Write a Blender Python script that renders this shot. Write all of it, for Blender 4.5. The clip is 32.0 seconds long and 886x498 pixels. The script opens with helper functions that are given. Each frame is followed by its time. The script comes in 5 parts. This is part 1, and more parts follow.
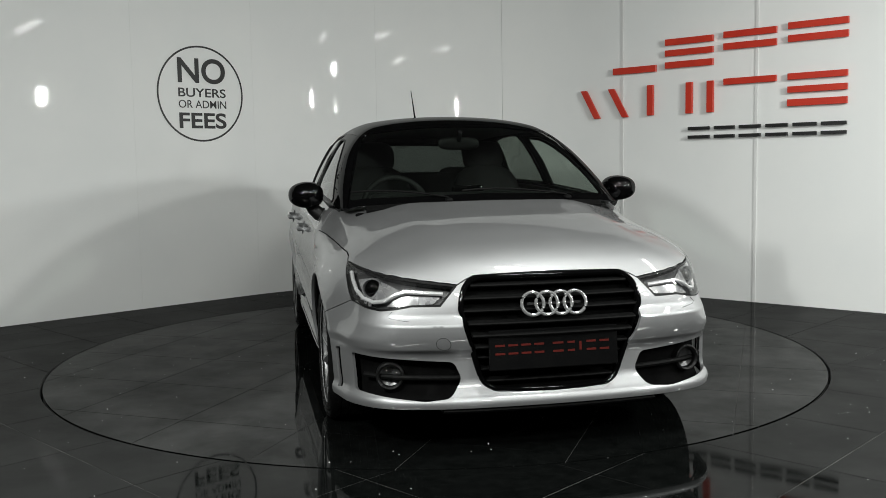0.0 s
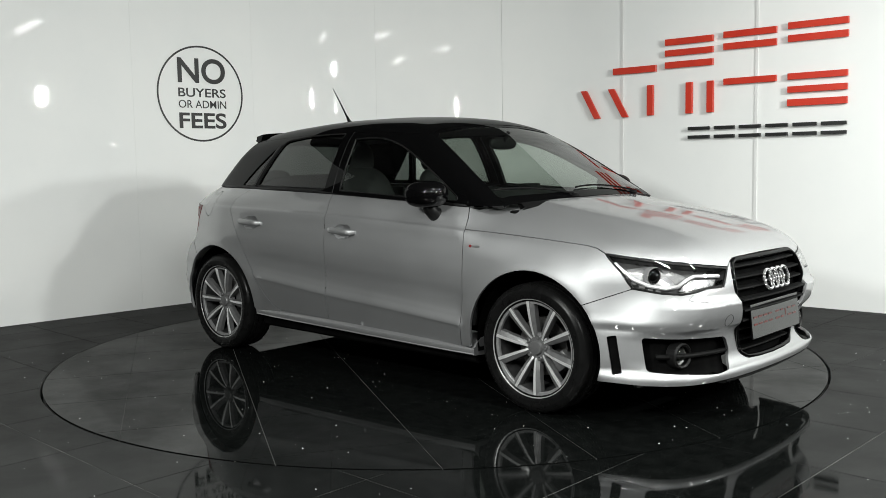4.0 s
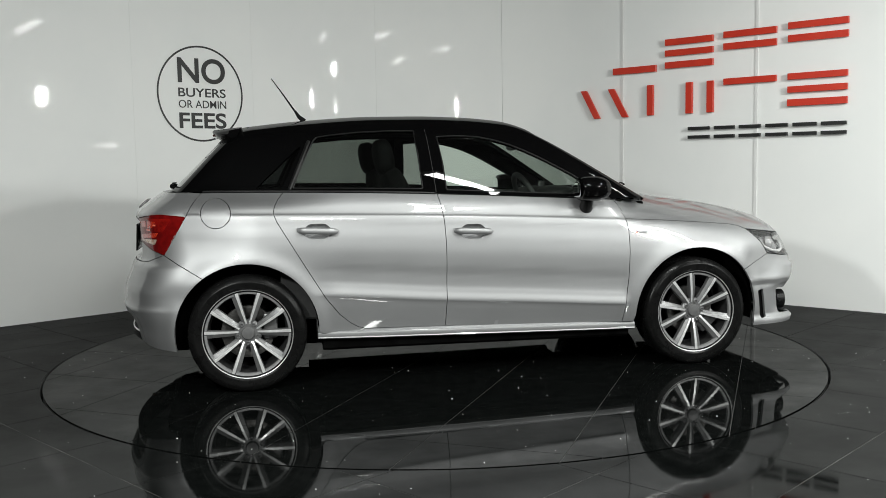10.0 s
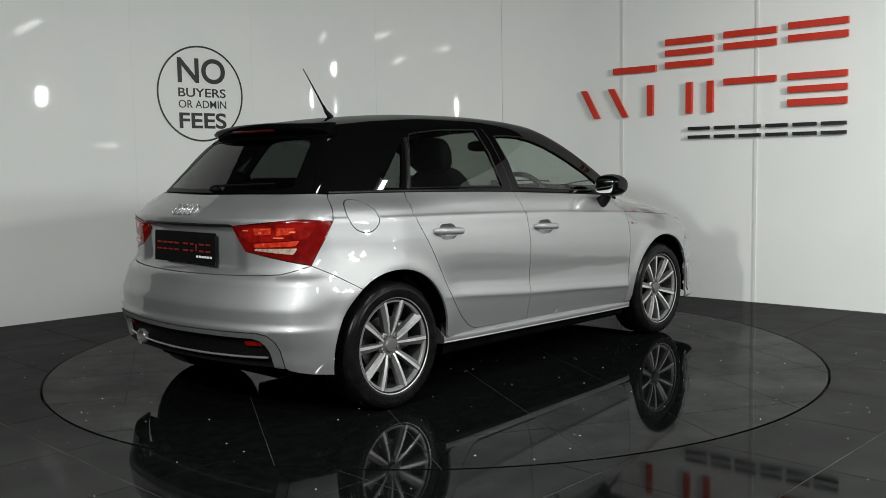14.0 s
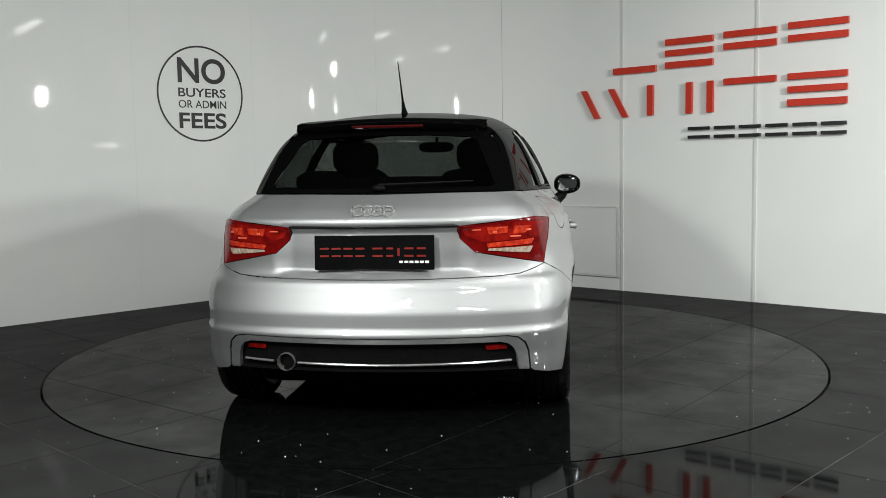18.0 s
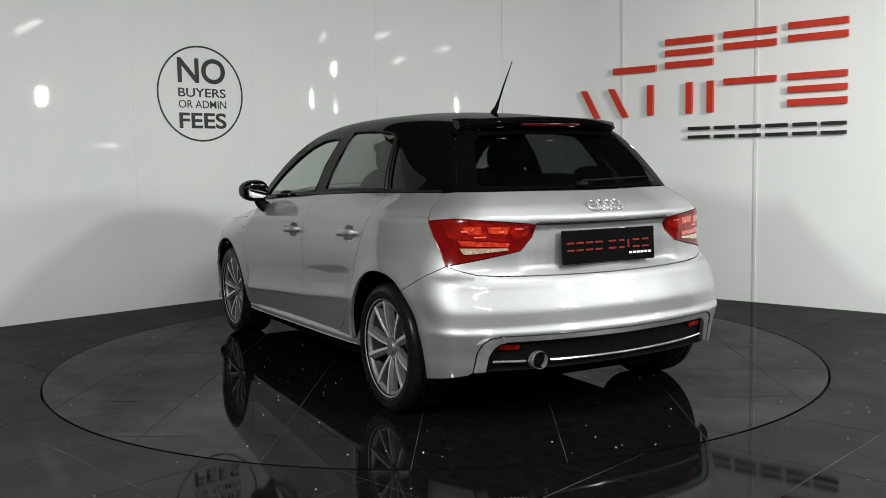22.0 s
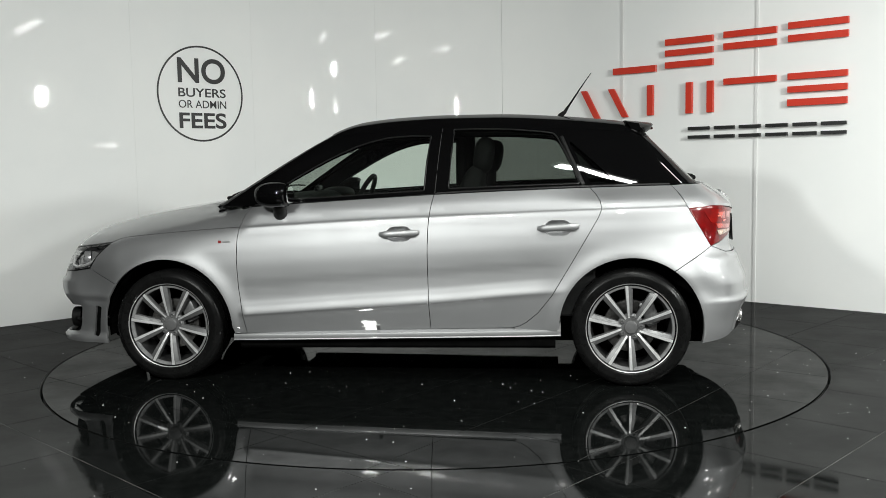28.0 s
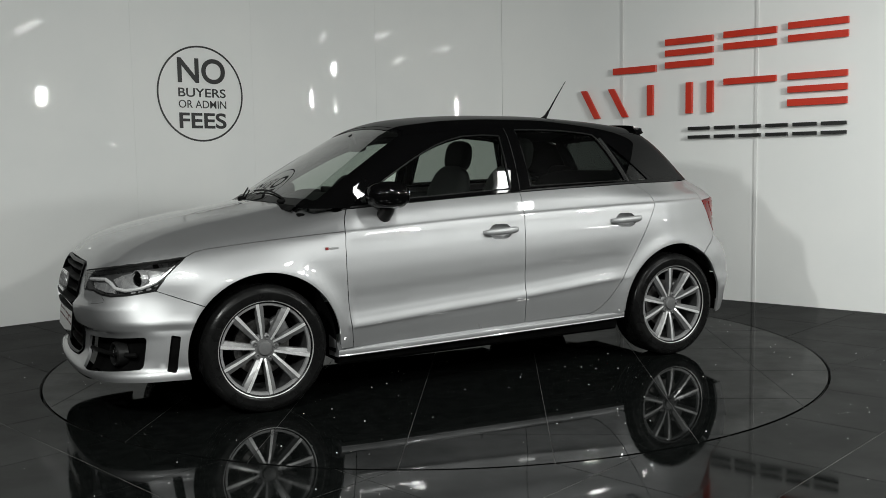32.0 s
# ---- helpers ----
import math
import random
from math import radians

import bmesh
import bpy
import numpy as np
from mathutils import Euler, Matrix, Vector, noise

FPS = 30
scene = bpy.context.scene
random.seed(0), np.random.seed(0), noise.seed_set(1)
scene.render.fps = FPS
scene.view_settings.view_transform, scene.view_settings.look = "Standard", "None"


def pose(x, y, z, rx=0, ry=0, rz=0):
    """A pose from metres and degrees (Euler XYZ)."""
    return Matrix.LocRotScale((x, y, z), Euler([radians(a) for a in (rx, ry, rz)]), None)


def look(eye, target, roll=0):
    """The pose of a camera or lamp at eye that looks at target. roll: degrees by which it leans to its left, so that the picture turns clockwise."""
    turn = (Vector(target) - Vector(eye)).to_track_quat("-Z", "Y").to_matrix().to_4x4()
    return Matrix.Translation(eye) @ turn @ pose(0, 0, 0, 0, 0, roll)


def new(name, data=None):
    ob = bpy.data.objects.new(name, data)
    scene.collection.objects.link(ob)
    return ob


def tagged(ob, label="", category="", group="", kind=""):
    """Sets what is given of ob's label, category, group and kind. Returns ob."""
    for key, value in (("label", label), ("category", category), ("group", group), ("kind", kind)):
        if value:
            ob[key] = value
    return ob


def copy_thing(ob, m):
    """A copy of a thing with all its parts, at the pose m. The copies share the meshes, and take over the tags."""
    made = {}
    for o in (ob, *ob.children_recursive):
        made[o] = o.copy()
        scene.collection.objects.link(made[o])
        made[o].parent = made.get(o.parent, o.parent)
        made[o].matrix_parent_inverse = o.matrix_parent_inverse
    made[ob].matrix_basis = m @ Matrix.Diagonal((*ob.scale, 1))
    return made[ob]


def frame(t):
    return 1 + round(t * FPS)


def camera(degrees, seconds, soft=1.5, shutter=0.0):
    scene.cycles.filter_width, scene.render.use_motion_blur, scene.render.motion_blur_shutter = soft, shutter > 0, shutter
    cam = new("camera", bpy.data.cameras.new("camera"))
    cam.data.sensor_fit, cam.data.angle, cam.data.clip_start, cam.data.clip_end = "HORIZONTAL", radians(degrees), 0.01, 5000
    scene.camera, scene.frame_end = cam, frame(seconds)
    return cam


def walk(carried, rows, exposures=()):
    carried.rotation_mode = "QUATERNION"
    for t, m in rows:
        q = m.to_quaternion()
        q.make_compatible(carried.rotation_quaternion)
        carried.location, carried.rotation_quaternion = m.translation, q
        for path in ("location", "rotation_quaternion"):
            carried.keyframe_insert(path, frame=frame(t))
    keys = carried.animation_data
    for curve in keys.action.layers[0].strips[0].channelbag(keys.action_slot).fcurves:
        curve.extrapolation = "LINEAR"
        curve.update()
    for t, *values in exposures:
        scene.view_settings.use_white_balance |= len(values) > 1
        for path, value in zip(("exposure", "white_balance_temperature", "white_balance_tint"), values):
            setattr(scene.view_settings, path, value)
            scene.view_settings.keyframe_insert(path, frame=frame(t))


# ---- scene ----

# ---- camera: fixed on a stand in front of the turntable ----
cam = camera(51.09, 32.0, soft=0.6)
CAM = look((0.0, -5.674, 1.154), (0.0459, -0.6954, 0.6939), -0.987)
walk(cam, [(0.0, CAM), (32.0, CAM)],
     exposures=[(0.0, 0.00), (2.0, 0.40), (6.0, 0.55), (7.0, 0.46), (9.0, 0.34), (10.0, 0.22), (11.0, 0.12), (13.0, -0.07), (17.0, 0.08), (19.0, 0.09), (23.0, 0.25), (25.0, 0.58), (28.0, 0.43), (29.0, 0.31), (30.0, 0.28), (32.0, -0.12)])

# ---- world and lights ----
world = bpy.data.worlds.new("world")
scene.world = world
world.use_nodes = True
world.node_tree.nodes["Background"].inputs[0].default_value = (0.5, 0.5, 0.5, 1)
world.node_tree.nodes["Background"].inputs[1].default_value = 0.02


def area_lamp(name, eye, target, sx, sy, watts, color=(0.955, 0.985, 0.95)):
    d = bpy.data.lights.new(name, "AREA")
    d.shape, d.size, d.size_y, d.energy, d.color = "RECTANGLE", sx, sy, watts, color
    ob = new(name, d)
    ob.matrix_world = look(eye, target)
    return ob


# floodlights near the camera, and twin-tube battens under the ceiling
FLOODS = [((4.35, -2.27, 2.30), (-0.3, 0.6, 0.9), 66, 0.12), ((4.67, -4.58, 2.33), (0.0, 0.6, 0.9), 24, 0.12),
          ((4.95, -4.85, 3.05), (0.0, 0.6, 0.9), 105, 0.26), ((-1.60, -4.0, 2.12), (0.7, 0.2, 0.7), 80, 0.12)]
# the last batten, unseen behind the camera, is added as frontal fill
BATTENS = [(3.2, -1.85, 30), (1.35, -2.8, 60), (5.6, -5.7, 25), (-1.2, -4.6, 60), (1.2, -6.2, 140)]
BATTEN_TURN = -40.0
CEIL = 3.3
for eye, tgt, w, wide in FLOODS:
    area_lamp("flood", eye, tgt, wide, 0.26, w)
for x, y, w in BATTENS:
    area_lamp("batten_lamp", (x, y, CEIL - 0.115), (x, y, 0), 1.45, 0.13, w).matrix_world = pose(x, y, CEIL - 0.115, 0, 0, BATTEN_TURN)


# ---- materials ----
def nodes_of(name):
    m = bpy.data.materials.new(name)
    m.use_nodes = True
    nt = m.node_tree
    return m, nt, nt.nodes["Principled BSDF"]


def mix_rgb(nt, fac, a, b):
    n = nt.nodes.new("ShaderNodeMix")
    n.data_type = "RGBA"
    nt.links.new(fac, n.inputs[0])
    n.inputs[6].default_value, n.inputs[7].default_value = (*a, 1), (*b, 1)
    return n.outputs[2]


def noise_of(nt, scale, detail=4.0, rough=0.55, coord="Object"):
    tc = nt.nodes.new("ShaderNodeTexCoord")
    n = nt.nodes.new("ShaderNodeTexNoise")
    n.inputs["Scale"].default_value, n.inputs["Detail"].default_value, n.inputs["Roughness"].default_value = scale, detail, rough
    nt.links.new(tc.outputs[coord], n.inputs["Vector"])
    return n.outputs["Fac"]


def ramp(nt, src, lo, hi, a=0.0, b=1.0):
    n = nt.nodes.new("ShaderNodeMapRange")
    nt.links.new(src, n.inputs["Value"])
    for i, v in enumerate((lo, hi, a, b)):
        n.inputs[1 + i].default_value = v
    return n.outputs["Result"]


def bump(nt, b, src, strength, dist):
    n = nt.nodes.new("ShaderNodeBump")
    n.inputs["Strength"].default_value, n.inputs["Distance"].default_value = strength, dist
    nt.links.new(src, n.inputs["Height"])
    nt.links.new(n.outputs["Normal"], b.inputs["Normal"])


def mat(name, color, rough=0.5, metal=0.0, color2=None, scale=8.0, rough2=None, relief=0.0, coat=0.0, emit=None, spec=0.5, rscale=None):
    """A principled material with grain between two colours and two roughnesses."""
    m, nt, b = nodes_of(name)
    b.inputs["Base Color"].default_value = (*color, 1)
    b.inputs["Roughness"].default_value, b.inputs["Metallic"].default_value = rough, metal
    b.inputs["Specular IOR Level"].default_value = spec
    b.inputs["Coat Weight"].default_value, b.inputs["Coat Roughness"].default_value = coat, 0.03
    if color2:
        nt.links.new(mix_rgb(nt, ramp(nt, noise_of(nt, scale), 0.35, 0.65), color, color2), b.inputs["Base Color"])
    if rough2 is not None:
        nt.links.new(ramp(nt, noise_of(nt, rscale or scale * 0.6), 0.35, 0.65, rough, rough2), b.inputs["Roughness"])
    if relief:
        bump(nt, b, noise_of(nt, scale * 6), 0.4, relief)
    if emit:
        b.inputs["Emission Color"].default_value, b.inputs["Emission Strength"].default_value = (*emit[0], 1), emit[1]
    return m


M_WALL = mat("glossy white wall panel", (0.84, 0.85, 0.84), 0.018, 0, (0.87, 0.875, 0.86), 1.4, 0.035, 0.0, spec=0.09)
M_STRIP = mat("white joint strip", (0.8, 0.8, 0.79), 0.3, 0, (0.74, 0.74, 0.73), 3.0)
M_DULL = mat("matt white wall paint", (0.70, 0.70, 0.69), 0.8, 0, (0.74, 0.74, 0.73), 1.2, relief=0.001)
M_HALL = mat("dark hall paint", (0.022, 0.022, 0.023), 0.8, 0, (0.045, 0.045, 0.045), 1.2, relief=0.001)
M_CEIL = mat("dark ceiling paint", (0.03, 0.03, 0.031), 0.9, 0, (0.045, 0.045, 0.045), 1.5)
M_GROUT = mat("dark tile grout", (0.012, 0.012, 0.012), 0.7, 0, (0.17, 0.17, 0.165), 1.7)
M_GROUTIN = mat("dark turntable grout", (0.006, 0.006, 0.006), 0.7, 0, (0.06, 0.06, 0.058), 3.1)
M_SHADE = mat("grey hatch shade", (0.22, 0.22, 0.21), 0.7, 0, (0.30, 0.30, 0.29), 9)
M_GAP = mat("black rubber gap", (0.006, 0.006, 0.006), 0.8, 0, (0.012, 0.012, 0.012), 30)
M_RED = mat("red sign acrylic", (0.56, 0.035, 0.018), 0.35, 0, (0.60, 0.045, 0.022), 5, spec=0.4)
M_BLACKSIGN = mat("black sign acrylic", (0.012, 0.012, 0.012), 0.35, 0, (0.02, 0.02, 0.02), 5)
M_BATTEN = mat("white batten enamel", (0.75, 0.75, 0.75), 0.4, 0, (0.7, 0.7, 0.7), 4)
M_STRIPGLOW = mat("added glowing strip face", (0.9, 0.9, 0.9), 0.4, emit=((1, 0.98, 0.95), 45.0))
M_TUBE = mat("lit fluorescent tube", (0.9, 0.9, 0.9), 0.4, emit=((1, 0.98, 0.95), 4.0))


def tile_material(name, flat, grazing, r_lo, r_hi, patchy):
    """Near-black porcelain under a thin polish: matt body with a mirror film."""
    m = bpy.data.materials.new(name)
    m.use_nodes = True
    nt = m.node_tree
    nt.nodes.clear()
    out, mix, df, gl, lw, pw, ma, add, bp = [nt.nodes.new("ShaderNode" + k) for k in
                                             ("OutputMaterial", "MixShader", "BsdfDiffuse", "BsdfGlossy", "LayerWeight", "Math", "Math", "Math", "Bump")]
    big, fine = noise_of(nt, 1.7, 6, 0.65), noise_of(nt, 14, 6, 0.7)
    nt.links.new(mix_rgb(nt, ramp(nt, fine, 0.35, 0.68), (0.0018, 0.0021, 0.0020), (0.0042, 0.0047, 0.0045)), df.inputs["Color"])
    nt.links.new(ramp(nt, big, 0.35, 0.7, r_lo, r_hi), add.inputs[0])
    nt.links.new(ramp(nt, fine, 0.3, 0.7, -0.01, 0.02), add.inputs[1])
    nt.links.new(add.outputs[0], gl.inputs["Roughness"])
    gl.inputs["Color"].default_value = (1, 1, 1, 1)
    lw.inputs[0].default_value = 0.5
    pw.operation, ma.operation = "POWER", "MULTIPLY_ADD"
    pw.inputs[1].default_value = 5.0
    ma.inputs[1].default_value = grazing
    nt.links.new(ramp(nt, noise_of(nt, 2.3, 6, 0.65), 0.36, 0.64, flat * (1 - patchy), flat * (1 + patchy)), ma.inputs[2])
    bp.inputs["Strength"].default_value, bp.inputs["Distance"].default_value = 0.05, 0.002
    nt.links.new(noise_of(nt, 3.0, 2), bp.inputs["Height"])
    nt.links.new(bp.outputs["Normal"], gl.inputs["Normal"])
    nt.links.new(lw.outputs["Facing"], pw.inputs[0]), nt.links.new(pw.outputs[0], ma.inputs[0]), nt.links.new(ma.outputs[0], mix.inputs[0])
    nt.links.new(df.outputs[0], mix.inputs[1]), nt.links.new(gl.outputs[0], mix.inputs[2])
    nt.links.new(mix.outputs[0], out.inputs[0])
    return m


M_TILE = tile_material("polished black porcelain tile", 0.062, 0.20, 0.010, 0.055, 0.40)
M_TILEOUT = tile_material("worn black porcelain tile", 0.068, 0.03, 0.03, 0.070, 0.15)


# ---- mesh helpers ----
def mesh_ob(name, verts, faces, material, parent=None, label="", smooth=False):
    me = bpy.data.meshes.new(name)
    me.from_pydata([tuple(v) for v in verts], [], faces)
    me.materials.append(material)
    if smooth:
        me.polygons.foreach_set("use_smooth", [True] * len(me.polygons))
    ob = new(name, me)
    if parent:
        ob.parent = parent
    if label:
        ob["label"] = label
    return ob


def part(name, bm, material, parent=None, label="", smooth=False):
    me = bpy.data.meshes.new(name)
    bmesh.ops.recalc_face_normals(bm, faces=bm.faces[:])
    bm.to_mesh(me)
    bm.free()
    me.materials.append(material)
    if smooth:
        me.polygons.foreach_set("use_smooth", [True] * len(me.polygons))
        me.set_sharp_from_angle(angle=radians(38))
    ob = new(name, me)
    if parent:
        ob.parent = parent
    if label:
        ob["label"] = label
    return ob


def box_bm(sx, sy, sz, at=(0, 0, 0), bevel=0.0, seg=2, rot=None, bm=None):
    bm = bm or bmesh.new()
    m = Matrix.Translation(at)
    if rot:
        m = m @ Euler([radians(a) for a in rot]).to_matrix().to_4x4()
    g = bmesh.ops.create_cube(bm, size=1.0, matrix=m @ Matrix.Diagonal((sx, sy, sz, 1)))
    if bevel:
        es = {e for v in g["verts"] for e in v.link_edges}
        bmesh.ops.bevel(bm, geom=list(es), offset=bevel, segments=seg, affect="EDGES", profile=0.5)
    return bm


def prism(poly, h, bm=None):
    """A prism over a polygon in the xy plane, from z = 0 to h."""
    bm = bm or bmesh.new()
    lo = [bm.verts.new((x, y, 0)) for x, y in poly]
    hi = [bm.verts.new((x, y, h)) for x, y in poly]
    bm.faces.new(hi), bm.faces.new(lo[::-1])
    n = len(poly)
    for i in range(n):
        bm.faces.new((lo[i], lo[(i + 1) % n], hi[(i + 1) % n], hi[i]))
    return bm


def thing(name, label, category, group="", kind="", at=None):
    ob = new(name)
    if at is not None:
        ob.matrix_basis = at
    return tagged(ob, label, category, group, kind)


# ---- the wall: two straight runs joined by a round corner, in panels ----
WALL_H = CEIL
ARC_C, ARC_R = Vector((-0.08, 0.95)), 2.3
LEFT_T, LEFT_A = Vector((-1.643, 2.638)), 42.8
RIGHT_T, RIGHT_A = Vector((1.447, 2.670)), -41.6
LEFT_LEN, RIGHT_LEN = 7.0, 7.0


def wall_point(s):
    """Plan point and inward normal at s metres along the wall; 0 is where the left straight ends."""
    a0, a1 = radians(90 + LEFT_A), radians(90 + RIGHT_A)
    arc = ARC_R * (a0 - a1)
    if s < 0:
        d = Vector((math.cos(radians(LEFT_A)), math.sin(radians(LEFT_A))))
        return LEFT_T + d * s, Vector((d.y, -d.x))
    if s > arc:
        d = Vector((math.cos(radians(RIGHT_A)), math.sin(radians(RIGHT_A))))
        p = ARC_C + ARC_R * Vector((math.cos(a1), math.sin(a1)))
        return p + d * (s - arc), Vector((d.y, -d.x))
    a = a0 - s / ARC_R
    r = Vector((math.cos(a), math.sin(a)))
    return ARC_C + ARC_R * r, -r


def wall_strip(s0, s1, z0, z1, off0, off1, material, name, parent, step=0.08):
    """A piece of the wall from s0 to s1, standing off its face from off0 to off1."""
    n = max(1, int(math.ceil((s1 - s0) / step)))
    v, f = [], []
    for i in range(n + 1):
        p, nn = wall_point(s0 + (s1 - s0) * i / n)
        for o, z in ((off1, z0), (off1, z1), (off0, z1), (off0, z0)):
            q = p + nn * o
            v.append((q.x, q.y, z))
    for i in range(n):
        a, b = 4 * i, 4 * i + 4
        for k in range(4):
            f.append((a + k, a + (k + 1) % 4, b + (k + 1) % 4, b + k))
    f += [(3, 2, 1, 0), (4 * n, 4 * n + 1, 4 * n + 2, 4 * n + 3)]
    ob = mesh_ob(name, v, f, material, parent)
    bm = bmesh.new()
    bm.from_mesh(ob.data)
    bmesh.ops.recalc_face_normals(bm, faces=bm.faces[:])
    bm.to_mesh(ob.data)
    bm.free()
    ob.data.polygons.foreach_set("use_smooth", [True] * len(ob.data.polygons))
    ob.data.set_sharp_from_angle(angle=radians(30))
    return ob


def cdt(outer, holes=(), spacing=0.05, extra=None, edge=None):
    """Triangles that fill a polygon with holes, with a grid of inner points: points (N, 2), triangles."""
    from mathutils.geometry import delaunay_2d_cdt
    edge = edge or spacing
    loops, pts, edges = [], [], []
    for loop in (outer, *holes):
        dense = []
        for i, a in enumerate(loop):
            b = loop[(i + 1) % len(loop)]
            n = max(1, int(round(math.dist(a, b) / edge)))
            dense += [(a[0] + (b[0] - a[0]) * k / n, a[1] + (b[1] - a[1]) * k / n) for k in range(n)]
        loops.append(np.array(dense))
        s = len(pts)
        pts += dense
        edges += [(s + k, s + (k + 1) % len(dense)) for k in range(len(dense))]
    o = loops[0]
    gx = np.arange(o[:, 0].min(), o[:, 0].max(), spacing)
    gy = np.arange(o[:, 1].min(), o[:, 1].max(), spacing)
    g = np.stack(np.meshgrid(gx, gy, indexing="ij"), -1)
    g[:, 1::2, 0] += spacing * 0.5
    g = g.reshape(-1, 2)

    def inside(q):
        r = np.zeros(len(q), bool)
        for k, l in enumerate(loops):
            x0, y0 = l[:, 0], l[:, 1]
            x1, y1 = np.roll(x0, -1), np.roll(y0, -1)
            c = (y0[None] > q[:, 1:2]) != (y1[None] > q[:, 1:2])
            with np.errstate(divide="ignore", invalid="ignore"):
                xi = x0 + (q[:, 1:2] - y0) * (x1 - x0) / (y1 - y0)
            hit = (np.sum(c & (q[:, 0:1] < xi), 1) % 2).astype(bool)
            r = hit if k == 0 else r & ~hit
        return r

    if len(g):
        g = g[inside(g)]
    if extra is not None and len(extra):
        extra = np.array(extra, float)
        extra = extra[inside(extra)]
        b = np.concatenate(loops)
        extra = extra[np.array([np.linalg.norm(b - q, axis=1).min() > edge * 0.4 for q in extra], bool)] if len(extra) else extra
        if len(extra) and len(g):
            g = g[np.array([np.linalg.norm(extra - q, axis=1).min() > spacing * 0.5 for q in g], bool)]
    if len(g):
        b = np.concatenate(loops)
        far = np.ones(len(g), bool)
        for i in range(0, len(g), 400):
            dd = np.linalg.norm(g[i:i + 400, None] - b[None], axis=2).min(1)
            far[i:i + 400] = dd > spacing * 0.45
        g = g[far]
    allp = pts + [tuple(q) for q in g] + ([tuple(q) for q in extra] if extra is not None else [])
    v, _, f, *_ = delaunay_2d_cdt([Vector(q) for q in allp], edges, [], 0, 1e-7)
    v = np.array([tuple(q) for q in v])
    f = np.array([t for t in f if len(t) == 3])
    f = f[inside(v[f].mean(1))]
    return v, f


def slab(name, outer, holes, z0, z1, material, parent=None, label="", spacing=1.0, edge=None):
    """A flat slab over a polygon with holes in the xy plane."""
    v, f = cdt(outer, holes, spacing, edge=edge)
    return slab_of(name, v, f, z0, z1, material, parent, label)


def slab_of(name, v, f, z0, z1, material, parent=None, label=""):
    f = [tuple(t) if np.cross(v[t[1]] - v[t[0]], v[t[2]] - v[t[0]]) > 0 else tuple(t[::-1]) for t in f]
    used = sorted({i for t in f for i in t})
    ix = {u: k for k, u in enumerate(used)}
    f = [tuple(ix[i] for i in t) for t in f]
    v = v[used]
    n = len(v)
    es = {(t[k], t[(k + 1) % 3]) for t in f for k in range(3)}
    rim = [e for e in es if (e[1], e[0]) not in es]
    verts = [(x, y, z1) for x, y in v] + [(x, y, z0) for x, y in v]
    faces = list(f) + [tuple(i + n for i in t[::-1]) for t in f] + [(b, a, a + n, b + n) for a, b in rim]
    return mesh_ob(name, verts, faces, material, parent, label)


# panels of the round wall, each 1.2 m wide, with shallow joints
SEAMS = [-7.1, -5.87, -4.66, -3.45, -2.75, -2.24, -1.05, 0.07, 1.27, 2.475, 3.68, 4.875, 6.07, 7.27, 8.47, 10.4]
wall_round = thing("wall_round", "glossy white panelled wall curving round the turntable", "wall", kind="structure")
for a, b in zip(SEAMS, SEAMS[1:]):
    wall_strip(a + (0.0004 if a < 2 else 0.0012), b - (0.0004 if b < 2.2 else 0.0012), 0.0, WALL_H, -0.06, 0.0, M_WALL if -3.5 < a < 8.0 else M_HALL, "panel", wall_round)
wall_strip(SEAMS[0] - 0.05, SEAMS[-1] + 0.05, 0.0, WALL_H, -0.16, -0.063, M_DULL, "backing", wall_round, 0.2)
for s in (3.68, 4.875, 6.07, 7.27):
    wall_strip(s - 0.011, s + 0.011, 0.0, WALL_H, 0.001, 0.007, M_STRIP, "joint_strip", wall_round)
# low service hatch beside a joint strip
hatch = thing("service_hatch", "flush white service hatch low in the panelled wall", "hatch", kind="structure")
wall_strip(2.95, 3.625, 0.13, 0.735, 0.001, 0.010, M_WALL, "hatch_door", hatch)
wall_strip(3.628, 3.650, 0.13, 0.735, 0.001, 0.014, M_STRIP, "hatch_edge", hatch)
wall_strip(2.95, 3.625, 0.737, 0.748, 0.001, 0.008, M_STRIP, "hatch_rail", hatch)
wall_strip(2.95, 3.650, 0.115, 0.128, 0.001, 0.008, M_STRIP, "hatch_rail", hatch)
# grey strips stand in for the shade along the hatch's right and lower edges
wall_strip(3.6502, 3.6535, 0.108, 0.748, 0.0005, 0.004, M_SHADE, "hatch_shade", hatch)
wall_strip(2.95, 3.650, 0.108, 0.1148, 0.0005, 0.004, M_SHADE, "hatch_shade", hatch)

# plain walls and ceiling that close the showroom behind the camera
pl, _ = wall_point(SEAMS[0])
pr, _ = wall_point(SEAMS[-1])
Y_BACK = -9.0


def plain_wall(name, a, b, label, material=None):
    d = (Vector(b) - Vector(a))
    n = Vector((-d.y, d.x)).normalized() * 0.12
    poly = [tuple(a), tuple(b), tuple(Vector(b) + n), tuple(Vector(a) + n)]
    bm = prism(poly, WALL_H)
    return tagged(part(name, bm, material or M_DULL), label, "wall", kind="structure")


plain_wall("wall_west", (pl.x, Y_BACK), (pl.x, pl.y), "plain dark grey showroom wall", M_HALL)
plain_wall("wall_east", (pr.x, pr.y), (pr.x, Y_BACK), "plain dark grey showroom wall", M_HALL)
plain_wall("wall_south", (pr.x, Y_BACK), (pl.x, Y_BACK), "plain dark grey showroom wall", M_HALL)
bm = box_bm(16, 16, 0.12, (0, -2.6, CEIL + 0.06))
